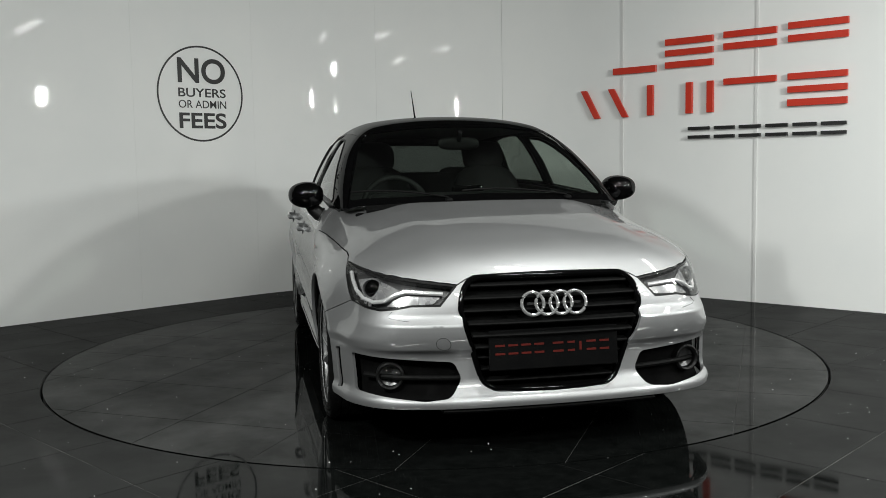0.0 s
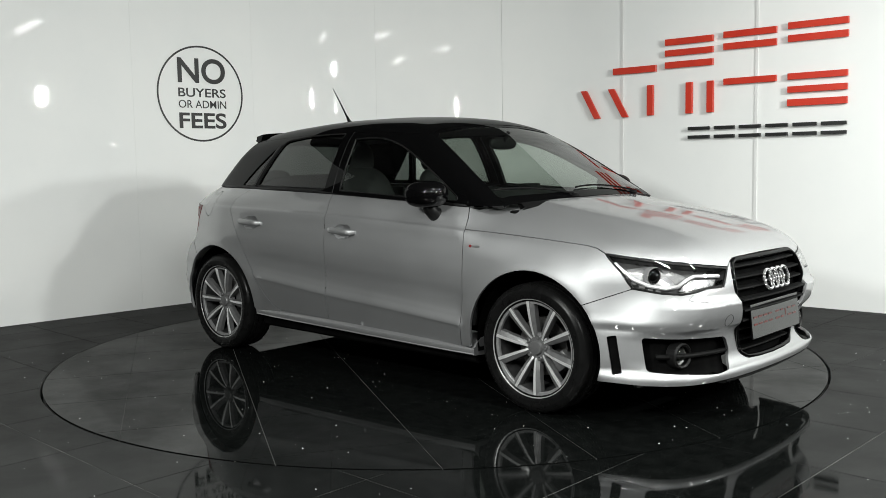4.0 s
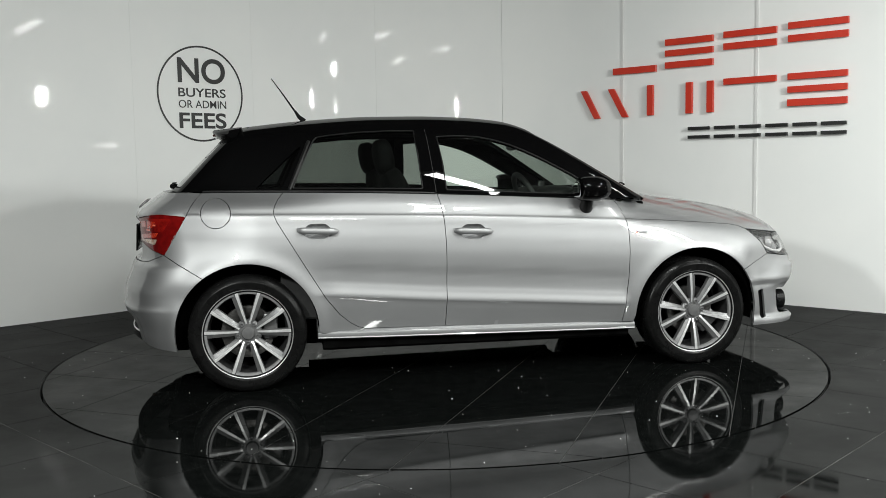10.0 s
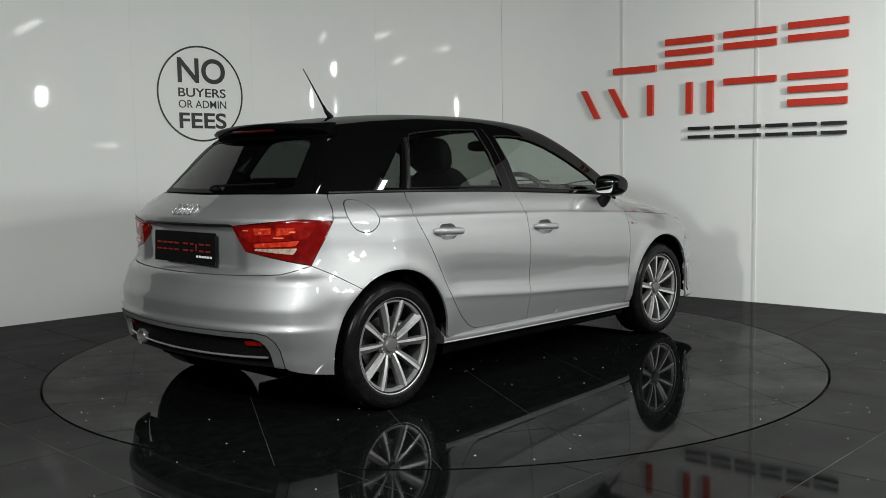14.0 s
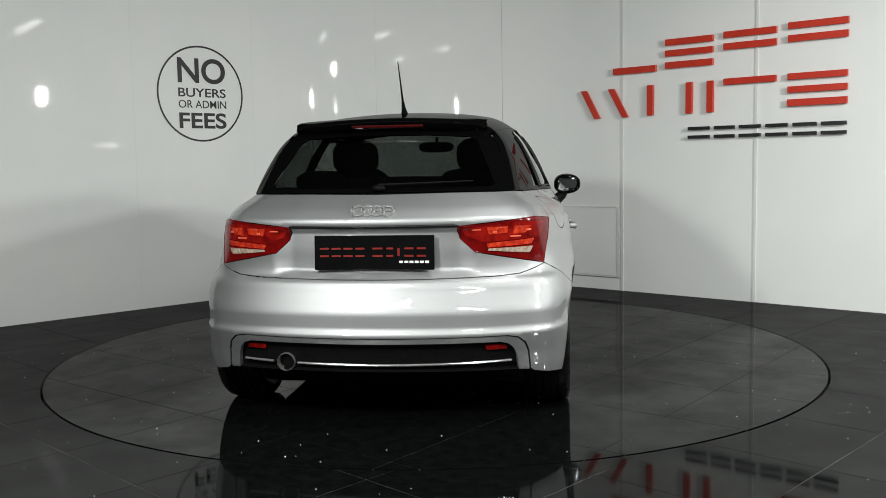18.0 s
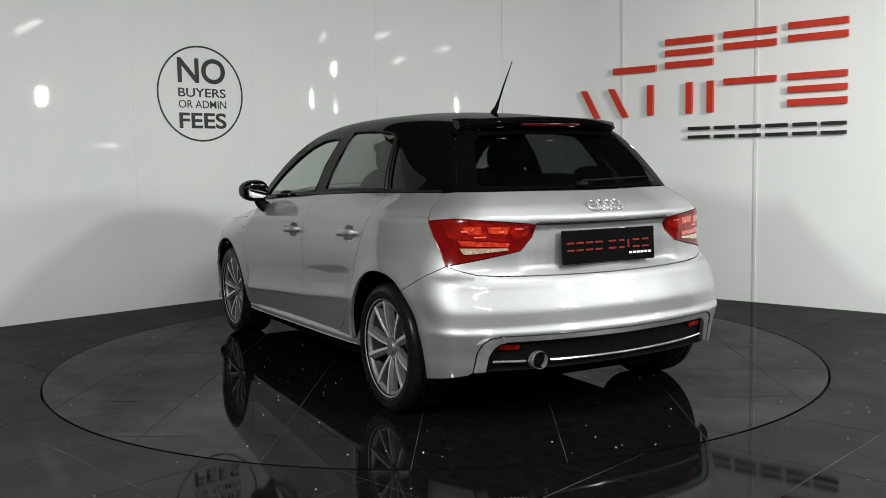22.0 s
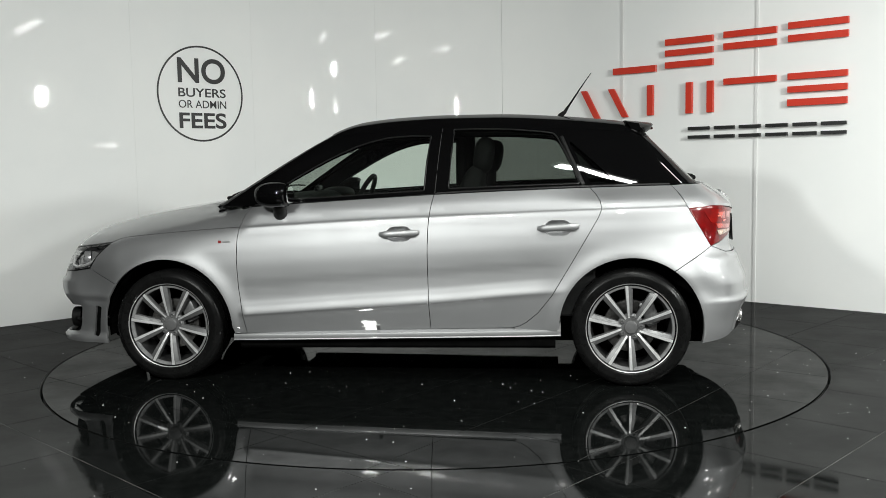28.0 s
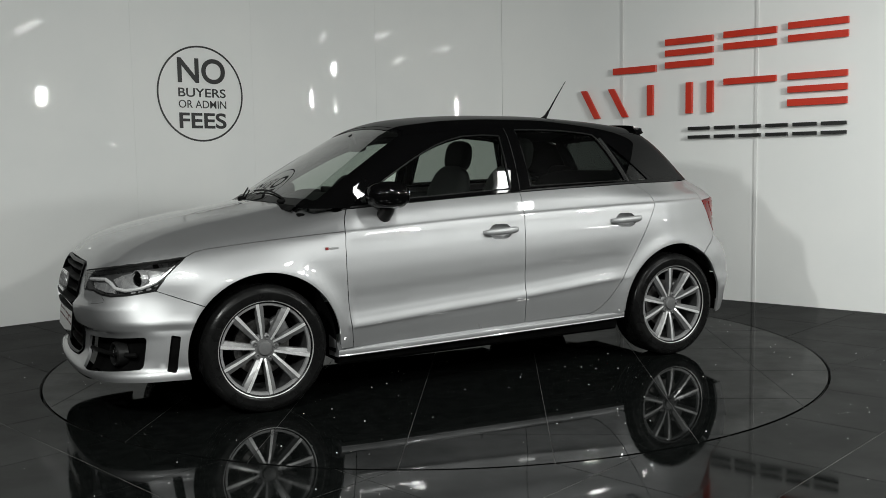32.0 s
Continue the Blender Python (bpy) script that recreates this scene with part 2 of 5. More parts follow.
tagged(part("ceiling", bm, M_CEIL), "dark painted showroom ceiling", "ceiling", kind="structure")

# ---- floor and turntable, both laid with 0.6 m tiles ----
TT_R, TILE, JOINT = 2.25, 0.6, 0.0035


def circle(r, n, cx=0.0, cy=0.0):
    return [(cx + r * math.cos(2 * math.pi * k / n), cy + r * math.sin(2 * math.pi * k / n)) for k in range(n)]


def tile_cells(angle, ox, oy, reach):
    """Squares of the tile grid: corners in the plan, and the centre."""
    c, s = math.cos(radians(angle)), math.sin(radians(angle))
    h = (TILE - JOINT) / 2
    n = int(reach / TILE) + 2
    for i in range(-n, n + 1):
        for j in range(-n, n + 1):
            u, v = (i + 0.5) * TILE + ox, (j + 0.5) * TILE + oy
            yield (u * c - v * s, u * s + v * c), [((u + a) * c - (v + b) * s, (u + a) * s + (v + b) * c) for a, b in ((-h, -h), (h, -h), (h, h), (-h, h))]


def clip_disc(poly, r, n=160):
    """A convex polygon cut down to the disc of radius r."""
    out = poly
    for k in range(n):
        a = 2 * math.pi * k / n
        nx, ny = math.cos(a), math.sin(a)
        if max(x * nx + y * ny for x, y in out) <= r:
            continue
        q = []
        for p1, p2 in zip(out, out[1:] + out[:1]):
            d1, d2 = p1[0] * nx + p1[1] * ny - r, p2[0] * nx + p2[1] * ny - r
            if d1 <= 0:
                q.append(p1)
            if d1 * d2 < 0:
                t = d1 / (d1 - d2)
                q.append((p1[0] + (p2[0] - p1[0]) * t, p1[1] + (p2[1] - p1[1]) * t))
        out = q
        if len(out) < 3:
            return []
    return out


floor = thing("floor", "polished black porcelain tile floor round the turntable", "floor", kind="structure")
slab("screed", [(-8, -9.2), (8, -9.2), (8, 5), (-8, 5)], [circle(TT_R + 0.012, 160)], -0.12, -0.0015, M_GROUT, floor)
slab("ring_lining", circle(TT_R + 0.0138, 200), [circle(TT_R + 0.0122, 200)], -0.118, -0.0012, M_GAP, floor)
slab("pit", circle(TT_R + 0.05, 96), [], -0.20, -0.13, M_GAP, floor)


def plan_inside(x, y):
    for s in np.arange(SEAMS[0], SEAMS[-1], 0.25):
        p, n = wall_point(s)
        if (x - p.x) * n.x + (y - p.y) * n.y < -0.45:
            return False
    return True


def lay_floor():
    whole = None
    far = []
    for (cx, cy), sq in tile_cells(45.5, 0.535, -0.26, 9.0):
        d = math.hypot(cx, cy)
        if abs(cx) > 7.6 or cy < -9.3 or cy > 3.8 or d < TT_R - 0.43:
            continue
        if not plan_inside(cx, cy):
            continue
        if d > TT_R + 0.45:
            if cy < -4.2 or abs(cx) > 4.2:
                far.append(sq)
                continue
            if whole is None:
                h = (TILE - JOINT) / 2
                whole = mesh_ob("tile", [(a * h, b * h, z) for z in (0, -0.01) for a, b in ((-1, -1), (1, -1), (1, 1), (-1, 1))],
                                [(0, 1, 2, 3), (7, 6, 5, 4), (0, 4, 5, 1), (1, 5, 6, 2), (2, 6, 7, 3), (3, 7, 4, 0)], M_TILEOUT, floor)
                ob = whole
            else:
                ob = new("tile", whole.data)
                ob.parent = floor
            ob.matrix_basis = pose(cx, cy, 0, 0, 0, 45.5)
        else:
            # cut by the ring
            keep = cell_minus_disc(sq, TT_R + 0.014)
            if keep is not None:
                slab_of("tile", keep[0], keep[1], -0.01, 0.0, M_TILEOUT, floor)
    v, f = [], []
    for sq in far:
        b = len(v)
        v += [(x, y, 0) for x, y in sq] + [(x, y, -0.01) for x, y in sq]
        f += [(b, b + 1, b + 2, b + 3)] + [(b + k, b + k + 4, b + (k + 1) % 4 + 4, b + (k + 1) % 4) for k in range(4)]
    tagged(mesh_ob("tile_field", v, f, M_TILEOUT, floor), kind="stuff")


def cell_minus_disc(sq, r):
    """Strip mesh of a tile outside the disc: columns along the ring, clipped to the tile."""
    from mathutils.geometry import delaunay_2d_cdt
    n = 360
    ring = [(r * math.cos(2 * math.pi * k / n), r * math.sin(2 * math.pi * k / n)) for k in range(n)]
    cx, cy = sum(p[0] for p in sq) / 4, sum(p[1] for p in sq) / 4
    arc = [k for k in range(n) if math.hypot(ring[k][0] - cx, ring[k][1] - cy) < 0.55]
    if not arc:
        return np.array(sq), np.array([(0, 1, 2), (0, 2, 3)])
    pts = list(sq) + [ring[k] for k in arc]
    edges = [(0, 1), (1, 2), (2, 3), (3, 0)]
    pos = {k: 4 + i for i, k in enumerate(arc)}
    edges += [(pos[k], pos[(k + 1) % n]) for k in arc if (k + 1) % n in pos]
    v, _, f, *_ = delaunay_2d_cdt([Vector(p) for p in pts], edges, [], 0, 1e-7)
    v = np.array([tuple(p) for p in v])
    f = np.array([t for t in f if len(t) == 3])
    c = v[f].mean(1)
    ok = np.hypot(c[:, 0], c[:, 1]) > r * 0.99995
    for i in range(4):
        a, b = np.array(sq[i]), np.array(sq[(i + 1) % 4])
        ok &= (b[0] - a[0]) * (c[:, 1] - a[1]) - (b[1] - a[1]) * (c[:, 0] - a[0]) > 0
    if not ok.any():
        return None
    return v, f[ok]


turntable = thing("turntable", "flush round vehicle turntable laid with polished black tiles", "turntable")
slab("platform", circle(TT_R - 0.002, 200), [], -0.09, -0.0015, M_GROUTIN, turntable, spacing=0.5)


def lay_turntable():
    for (cx, cy), sq in tile_cells(58.9, 0.0, 0.0, 2.4):
        q = clip_disc(sq, TT_R - 0.002)
        if len(q) > 2:
            n = len(q)
            mesh_ob("tile", [(x, y, 0) for x, y in q] + [(x, y, -0.01) for x, y in q],
                    [tuple(range(n))] + [(k, k + n, (k + 1) % n + n, (k + 1) % n) for k in range(n)], M_TILE, turntable)


# ---- signs ----
def on_wall(side, s, z, off=0.0):
    """A pose on the straight wall: x along the wall to the right, y up, z out of it."""
    base, a = (LEFT_T, LEFT_A) if side == "L" else (RIGHT_T, RIGHT_A)
    t = Vector((math.cos(radians(a)), math.sin(radians(a)), 0))
    n = Vector((t.y, -t.x, 0))
    m = Matrix((t, Vector((0, 0, 1)), n)).transposed().to_4x4()
    m.translation = Vector((base.x, base.y, z)) + t * s + n * off
    return m


def sign_bar(x0, z0, x1, z1, parent, material, thick=0.022, lean=0.0, z_ref=0.0, off=0.0):
    bm = bmesh.new()
    prism([(x0, z0), (x1, z0), (x1 + lean, z1), (x0 + lean, z1)], thick, bm)
    bmesh.ops.bevel(bm, geom=bm.edges[:], offset=0.0015, segments=1, affect="EDGES")
    for v in bm.verts:
        v.co.z += off
    return part("bar", bm, material, parent)


def build_signs():
    sign = thing("wall_sign", "raised red and black sign bars on the white wall", "sign", at=on_wall("R", 0, 0, 0.012))
    for x0, x1, zs in ((0.212, 0.625, ((1.895, 1.95),)),
                       (0.709, 1.134, ((2.099, 2.151), (2.010, 2.060), (1.910, 1.963))),
                       (1.221, 1.651, ((2.112, 2.163), (2.018, 2.070))),
                       (1.739, 2.184, ((2.128, 2.178), (2.030, 2.082))),
                       (1.225, 1.653, ((1.742, 1.792),)),
                       (1.741, 2.184, ((1.746, 1.794), (1.647, 1.695), (1.545, 1.597)))):
        for z0, z1 in zs:
            sign_bar(x0, z0, x1, z1, sign, M_RED)
    for x0, x1 in ((0.542, 0.600), (0.898, 0.956), (1.082, 1.139)):
        sign_bar(x0, 1.53, x1, 1.785, sign, M_RED)
    for x0 in (0.02, 0.30):
        sign_bar(x0, 1.525, x0 + 0.06, 1.775, sign, M_RED, lean=-0.14)
    for x0, x1 in ((0.919, 1.108), (1.147, 1.319), (1.357, 1.532), (1.573, 1.746), (1.785, 1.965), (1.998, 2.183)):
        for z0 in (1.322, 1.392):
            sign_bar(x0, z0, x1, z0 + 0.026, sign, M_BLACKSIGN)
    decal = thing("wall_decal", "round black lettered notice stuck on the white wall", "sign", at=on_wall("L", -0.440, 1.778, 0.002))
    n = 96
    v = [(r * math.cos(2 * math.pi * k / n), r * math.sin(2 * math.pi * k / n), z) for z in (0.0012, 0) for r in (0.404, 0.389) for k in range(n)]
    f = []
    for k in range(n):
        j = (k + 1) % n
        f += [(k, j, n + j, n + k), (2 * n + k, 3 * n + k, 3 * n + j, 2 * n + j), (k, 2 * n + k, 2 * n + j, j), (n + k, n + j, 3 * n + j, 3 * n + k)]
    mesh_ob("ring", v, f, M_BLACKSIGN, decal)
    for text, z, h, w, bold in (("NO", 1.866, 0.212, 0.448, 0.020), ("BUYERS", 1.750, 0.075, 0.446, 0.012),
                                ("OR ADMIN", 1.657, 0.066, 0.448, 0.002), ("FEES", 1.485, 0.134, 0.444, 0.022)):
        cu = bpy.data.curves.new("text", "FONT")
        cu.body, cu.offset, cu.extrude = text, bold, 0.004
        ob = new("lettering", cu)
        bpy.context.view_layer.update()
        me = bpy.data.meshes.new_from_object(ob.evaluated_get(bpy.context.evaluated_depsgraph_get()))
        bpy.data.objects.remove(ob)
        co = np.array([v.co for v in me.vertices])
        lo, hi = co.min(0), co.max(0)
        for q in me.vertices:
            q.co = (-0.212 + (q.co.x - lo[0]) / (hi[0] - lo[0]) * w, z - 1.778 + (q.co.y - lo[1]) / (hi[1] - lo[1]) * h, (q.co.z - lo[2]) * 0.15)
        me.materials.clear()
        me.materials.append(M_BLACKSIGN)
        new("lettering", me).parent = decal


# ---- light fittings ----
def build_fittings():
    batten = thing("batten_light", "white twin-tube batten light fixed under the ceiling", "ceiling light", "battens under the ceiling")
    part("housing", box_bm(1.52, 0.16, 0.05, (0, 0, -0.025), 0.006), M_BATTEN, batten)
    for y in (-0.045, 0.045):
        bm = bmesh.new()
        bmesh.ops.create_cone(bm, cap_ends=True, segments=12, radius1=0.014, radius2=0.014, depth=1.46,
                              matrix=Matrix.Translation((0, y, -0.075)) @ Matrix.Rotation(radians(90), 4, "Y"))
        part("tube", bm, M_TUBE, batten, "lit fluorescent tube", True)
    for x in (-0.74, 0.74):
        part("end_cap", box_bm(0.03, 0.14, 0.045, (x, 0, -0.07), 0.004), M_BATTEN, batten)
    first = True
    for x, y, _ in BATTENS:
        m = pose(x, y, CEIL, 0, 0, BATTEN_TURN)
        if first:
            batten.matrix_basis, first = m, False
        else:
            copy_thing(batten, m)
    # unseen glowing strips, added to give the bright marks mirrored in the left wall
    strip = thing("glow_strip", "small glowing strip added on the dark hall wall", "wall light", "strip lights on the hall wall")
    part("backplate", box_bm(0.03, 0.44, 0.09, (0.015, 0, 0), 0.004), M_BATTEN, strip)
    part("lit_face", box_bm(0.012, 0.40, 0.05, (-0.006, 0, 0), 0.003), M_STRIPGLOW, strip, "glowing face")
    strip.matrix_basis = pose(pr.x - 0.031, -3.47, 1.60)
    copy_thing(strip, pose(pr.x - 0.031, -2.30, 1.58))
    flood = thing("floodlight", "black floodlight on a tall stand behind the viewpoint", "floodlight", "floodlights")
    part("housing", box_bm(0.20, 0.34, 0.07, (0, 0, 0.045), 0.012), M_BLACKSIGN, flood)
    part("bracket", box_bm(0.26, 0.02, 0.02, (0, 0, 0.09), 0.003), M_BLACKSIGN, flood)
    for k, (eye, tgt, *_) in enumerate(FLOODS):
        m = look(eye, tgt) @ Matrix.Translation((0, 0, 0.02))
        if k == 0:
            flood.matrix_basis = m
        else:
            flood = copy_thing(flood, m)
        stand = thing("light_stand", "black tripod light stand on the tiled floor", "light stand", "light stands")
        stand.matrix_basis = pose(eye[0] + 0.02, eye[1] - 0.2, 0)
        bm = bmesh.new()
        bmesh.ops.create_cone(bm, cap_ends=True, segments=10, radius1=0.016, radius2=0.012, depth=eye[2] - 0.1, matrix=Matrix.Translation((0, 0, (eye[2] + 0.1) / 2)))
        part("pole", bm, M_BLACKSIGN, stand)
        for a in range(3):
            bm = box_bm(0.45, 0.016, 0.016, (0, 0, 0), 0.002)
            bmesh.ops.transform(bm, matrix=pose(0, 0, 0.16, 0, 0, a * 120 + 30) @ pose(0.2, 0, 0, 0, 40, 0), verts=bm.verts)
            bmesh.ops.translate(bm, vec=(0, 0, 0.01), verts=bm.verts)
            part("leg", bm, M_BLACKSIGN, stand)


build_signs()
build_fittings()

# ---- car materials ----
def paint(name, base, rough, metal, flake=0.0, spec=0.5, coat=1.0):
    m, nt, b = nodes_of(name)
    if flake:
        f = noise_of(nt, 900, 2, 0.5)
        lo, hi = [tuple(c * k for c in base) for k in (1 - flake, 1 + flake)]
        nt.links.new(mix_rgb(nt, ramp(nt, f, 0.3, 0.7), lo, hi), b.inputs["Base Color"])
    else:
        b.inputs["Base Color"].default_value = (*base, 1)
    nt.links.new(ramp(nt, noise_of(nt, 5.0, 4), 0.3, 0.7, rough - 0.02, rough + 0.03), b.inputs["Roughness"])
    b.inputs["Metallic"].default_value, b.inputs["Specular IOR Level"].default_value = metal, spec
    b.inputs["Coat Weight"].default_value = coat
    b.inputs["Coat IOR"].default_value = 1.6
    nt.links.new(ramp(nt, noise_of(nt, 3.0, 5), 0.3, 0.7, 0.01, 0.03), b.inputs["Coat Roughness"])
    return m


def glass(name, tint, rough=0.0, sheen=0.06):
    """Thin tinted pane: see-through, with a mirror sheen that grows at grazing angles."""
    m = bpy.data.materials.new(name)
    m.use_nodes = True
    nt = m.node_tree
    nt.nodes.clear()
    out, mix, tr, gl, lw, pw, ma = [nt.nodes.new("ShaderNode" + k) for k in ("OutputMaterial", "MixShader", "BsdfTransparent", "BsdfGlossy", "LayerWeight", "Math", "Math")]
    tr.inputs[0].default_value = (*tint, 1)
    gl.inputs[0].default_value, gl.inputs["Roughness"].default_value = (1, 1, 1, 1), rough
    lw.inputs[0].default_value = 0.5
    pw.operation, ma.operation = "POWER", "MULTIPLY_ADD"
    pw.inputs[1].default_value = 5.0
    ma.inputs[1].default_value, ma.inputs[2].default_value = 0.90, sheen
    nt.links.new(lw.outputs["Facing"], pw.inputs[0]), nt.links.new(pw.outputs[0], ma.inputs[0]), nt.links.new(ma.outputs[0], mix.inputs[0])
    nt.links.new(tr.outputs[0], mix.inputs[1]), nt.links.new(gl.outputs[0], mix.inputs[2])
    nt.links.new(mix.outputs[0], out.inputs[0])
    return m


M_SILVER = paint("silver metallic paint", (0.35, 0.352, 0.357), 0.54, 0.88, 0.10)
M_GBLACK = paint("gloss black paint", (0.0015, 0.0015, 0.0016), 0.4, 0.0, spec=0.0, coat=0.36)
M_TRIM = mat("satin black trim", (0.004, 0.004, 0.004), 0.35, 0, (0.006, 0.006, 0.006), 40, 0.5, spec=0.2)
M_PLASTIC = mat("matt black plastic", (0.0028, 0.0028, 0.0028), 0.5, 0, (0.0048, 0.0048, 0.0048), 60, 0.65, relief=0.0003, spec=0.07)
M_DARK = mat("black underbody coating", (0.002, 0.002, 0.002), 0.85, 0, (0.004, 0.004, 0.004), 12, 0.95, spec=0.015)
M_RUBBER = mat("dressed tyre rubber", (0.004, 0.004, 0.004), 0.22, 0, (0.006, 0.006, 0.006), 25, 0.36, relief=0.0003, spec=0.10)
M_ALLOY = mat("machined alloy", (0.70, 0.70, 0.70), 0.28, 0.62, (0.80, 0.80, 0.80), 60, 0.40)
M_ALLOYD = mat("grey painted alloy", (0.12, 0.12, 0.122), 0.34, 0.45, (0.155, 0.155, 0.155), 30, 0.44)
M_LIP = mat("turned rim lip", (0.36, 0.36, 0.365), 0.30, 0.6, (0.45, 0.45, 0.45), 50, 0.4)
M_FLANGE = mat("brushed rim flange", (0.20, 0.20, 0.205), 0.36, 0.5, (0.27, 0.27, 0.27), 40, 0.46)
M_BARREL = mat("dark wheel barrel", (0.030, 0.030, 0.031), 0.4, 0.6, (0.06, 0.06, 0.06), 25, 0.55)
M_CHROME = mat("chrome", (0.80, 0.80, 0.81), 0.10, 0.85, (0.86, 0.86, 0.86), 20, 0.16)
M_SATIN = mat("satin grey trim", (0.33, 0.335, 0.34), 0.35, 0.8, (0.38, 0.38, 0.38), 30, 0.45)
M_STEEL = mat("brushed disc steel", (0.13, 0.125, 0.12), 0.38, 1.0, (0.20, 0.195, 0.19), 90, 0.5)
M_PIPE = mat("polished pipe steel", (0.42, 0.41, 0.40), 0.2, 0.8, (0.5, 0.49, 0.48), 60, 0.3)
M_LAMPIN = mat("grey lamp housing", (0.07, 0.07, 0.072), 0.25, 0.5, (0.11, 0.11, 0.11), 30, 0.35)
M_REFLECT = mat("silvered lamp reflector", (0.75, 0.75, 0.76), 0.2, 0.45, (0.82, 0.82, 0.82), 40, 0.2)
M_BOWL = mat("grey silvered lamp bowl", (0.30, 0.30, 0.31), 0.22, 0.5, (0.42, 0.42, 0.42), 30, 0.3)
M_TAILRED = mat("red tail lens", (0.09, 0.002, 0.002), 0.15, 0, (0.22, 0.006, 0.004), 22, 0.25, coat=0.25, spec=0.2)
M_TAILDARK = mat("dark red lens surround", (0.085, 0.002, 0.002), 0.15, 0, (0.13, 0.003, 0.003), 30, 0.2, coat=0.2, spec=0.2)
M_BRAKE = mat("dark brake light lens", (0.030, 0.002, 0.002), 0.15, 0, (0.045, 0.003, 0.003), 30, coat=0.5)
M_TAILBRIGHT = mat("bright red lamp chamber", (0.58, 0.045, 0.014), 0.12, 0.1, (0.30, 0.012, 0.007), 45, 0.3, coat=1.0)
M_GLINT = mat("painted red lamp glint", (0.85, 0.20, 0.12), 0.1, 0.2, (0.75, 0.10, 0.05), 60, 0.2, coat=1.0)
M_AMBER = mat("clear ribbed lamp chamber", (0.40, 0.25, 0.17), 0.15, 0.4, (0.66, 0.55, 0.46), 60, 0.3, coat=1.0)
M_SEAT = mat("dark grey seat cloth", (0.007, 0.007, 0.0073), 0.9, 0, (0.012, 0.012, 0.012), 120, relief=0.0006)
M_CABIN = mat("dark cabin plastic", (0.010, 0.010, 0.0105), 0.7, 0, (0.016, 0.016, 0.016), 50, relief=0.0004)
M_LINER = mat("dark cabin lining", (0.04, 0.04, 0.04), 0.9, 0, (0.055, 0.055, 0.05), 60)
M_GLASSF = glass("light green tinted glass", (0.84, 0.90, 0.855))
M_GLASSR = glass("privacy tinted glass", (0.37, 0.40, 0.375))
M_GLASSB = glass("dark rear screen glass", (0.12, 0.13, 0.125), sheen=0.035)
M_GLASSW = glass("green tinted windscreen glass", (0.50, 0.55, 0.51), sheen=0.10)
M_LENS = glass("clear lamp lens", (0.9, 0.9, 0.9))
M_MIRROR = mat("mirror glass", (0.85, 0.86, 0.86), 0.02, 1.0)
M_PLATE = mat("black plate acrylic", (0.003, 0.003, 0.0032), 0.04, 0, (0.004, 0.004, 0.004), 12, 0.07, spec=0.55)
M_PLATERED = mat("red plate print", (0.15, 0.008, 0.006), 0.3, 0, (0.18, 0.010, 0.007), 20)
# same print on the front plate, its dimmer light put into the colour
M_PLATEDIM = mat("dimmed red plate print", (0.055, 0.006, 0.004), 0.3, 0, (0.07, 0.007, 0.005), 20)
M_PLATEWHITE = mat("white plate print", (0.7, 0.7, 0.7), 0.3, 0, (0.62, 0.62, 0.62), 20)
M_REDBADGE = mat("red badge", (0.17, 0.015, 0.015), 0.3)


# ---- the body as smooth surfaces; x forward, y left, z up, metres from the wheelbase's middle ----
def curve(xs, ys):
    """A smooth function through points, flat beyond them."""
    xs, ys = np.array(xs, float), np.array(ys, float)
    h, d = np.diff(xs), np.diff(ys) / np.diff(xs)
    m = np.zeros(len(xs))
    for i in range(1, len(xs) - 1):
        if d[i - 1] * d[i] > 0:
            w1, w2 = 2 * h[i] + h[i - 1], h[i] + 2 * h[i - 1]
            m[i] = (w1 + w2) / (w1 / d[i - 1] + w2 / d[i])
    m[0], m[-1] = d[0], d[-1]

    def f(x):
        x = np.asarray(x, float)
        q = np.clip(x, xs[0], xs[-1])
        i = np.clip(np.searchsorted(xs, q) - 1, 0, len(h) - 1)
        t = (q - xs[i]) / h[i]
        return (ys[i] * (1 + 2 * t) * (1 - t) ** 2 + m[i] * h[i] * t * (1 - t) ** 2
                + ys[i + 1] * t * t * (3 - 2 * t) + m[i + 1] * h[i] * t * t * (t - 1))
    return f


def smax(a, b, k):
    h = np.clip(k - np.abs(a - b), 0, None) / k
    return np.maximum(a, b) + h * h * k * 0.25


def sstep(a, b, x):
    t = np.clip((x - a) / (b - a), 0, 1)
    return t * t * (3 - 2 * t)


W_PLAN = curve([-1.95, -1.8, -1.6, -1.4, -1.15, -0.7, 0.0, 0.6, 1.0, 1.3, 1.55, 1.75, 1.95, 2.1],
               [0.770, 0.815, 0.842, 0.862, 0.872, 0.864, 0.858, 0.860, 0.866, 0.866, 0.846, 0.810, 0.74, 0.66])
D_SIDE = curve([0.10, 0.20, 0.26, 0.32, 0.37, 0.404, 0.410, 0.417, 0.46, 0.50, 0.55, 0.61, 0.68, 0.75, 0.82, 0.878, 0.888, 0.95, 1.00, 1.06, 1.2],
               [0.090, 0.056, 0.0425, 0.029, 0.0180, 0.0105, 0.0078, 0.0070, 0.0140, 0.0185, 0.0172, 0.0105, 0.0072, 0.011, 0.021, 0.031, 0.0405, 0.070, 0.108, 0.165, 0.33])
Z_CHAR = curve([-1.9, -1.42, -1.07, -0.21, 0.81, 1.17, 1.51, 1.9], [0.925, 0.917, 0.910, 0.884, 0.834, 0.809, 0.778, 0.73])
Z_BELT = curve([-1.9, -1.42, -1.07, -0.63, -0.21, 0.45, 0.81, 1.2], [1.025, 1.022, 1.018, 1.007, 0.991, 0.957, 0.935, 0.90])
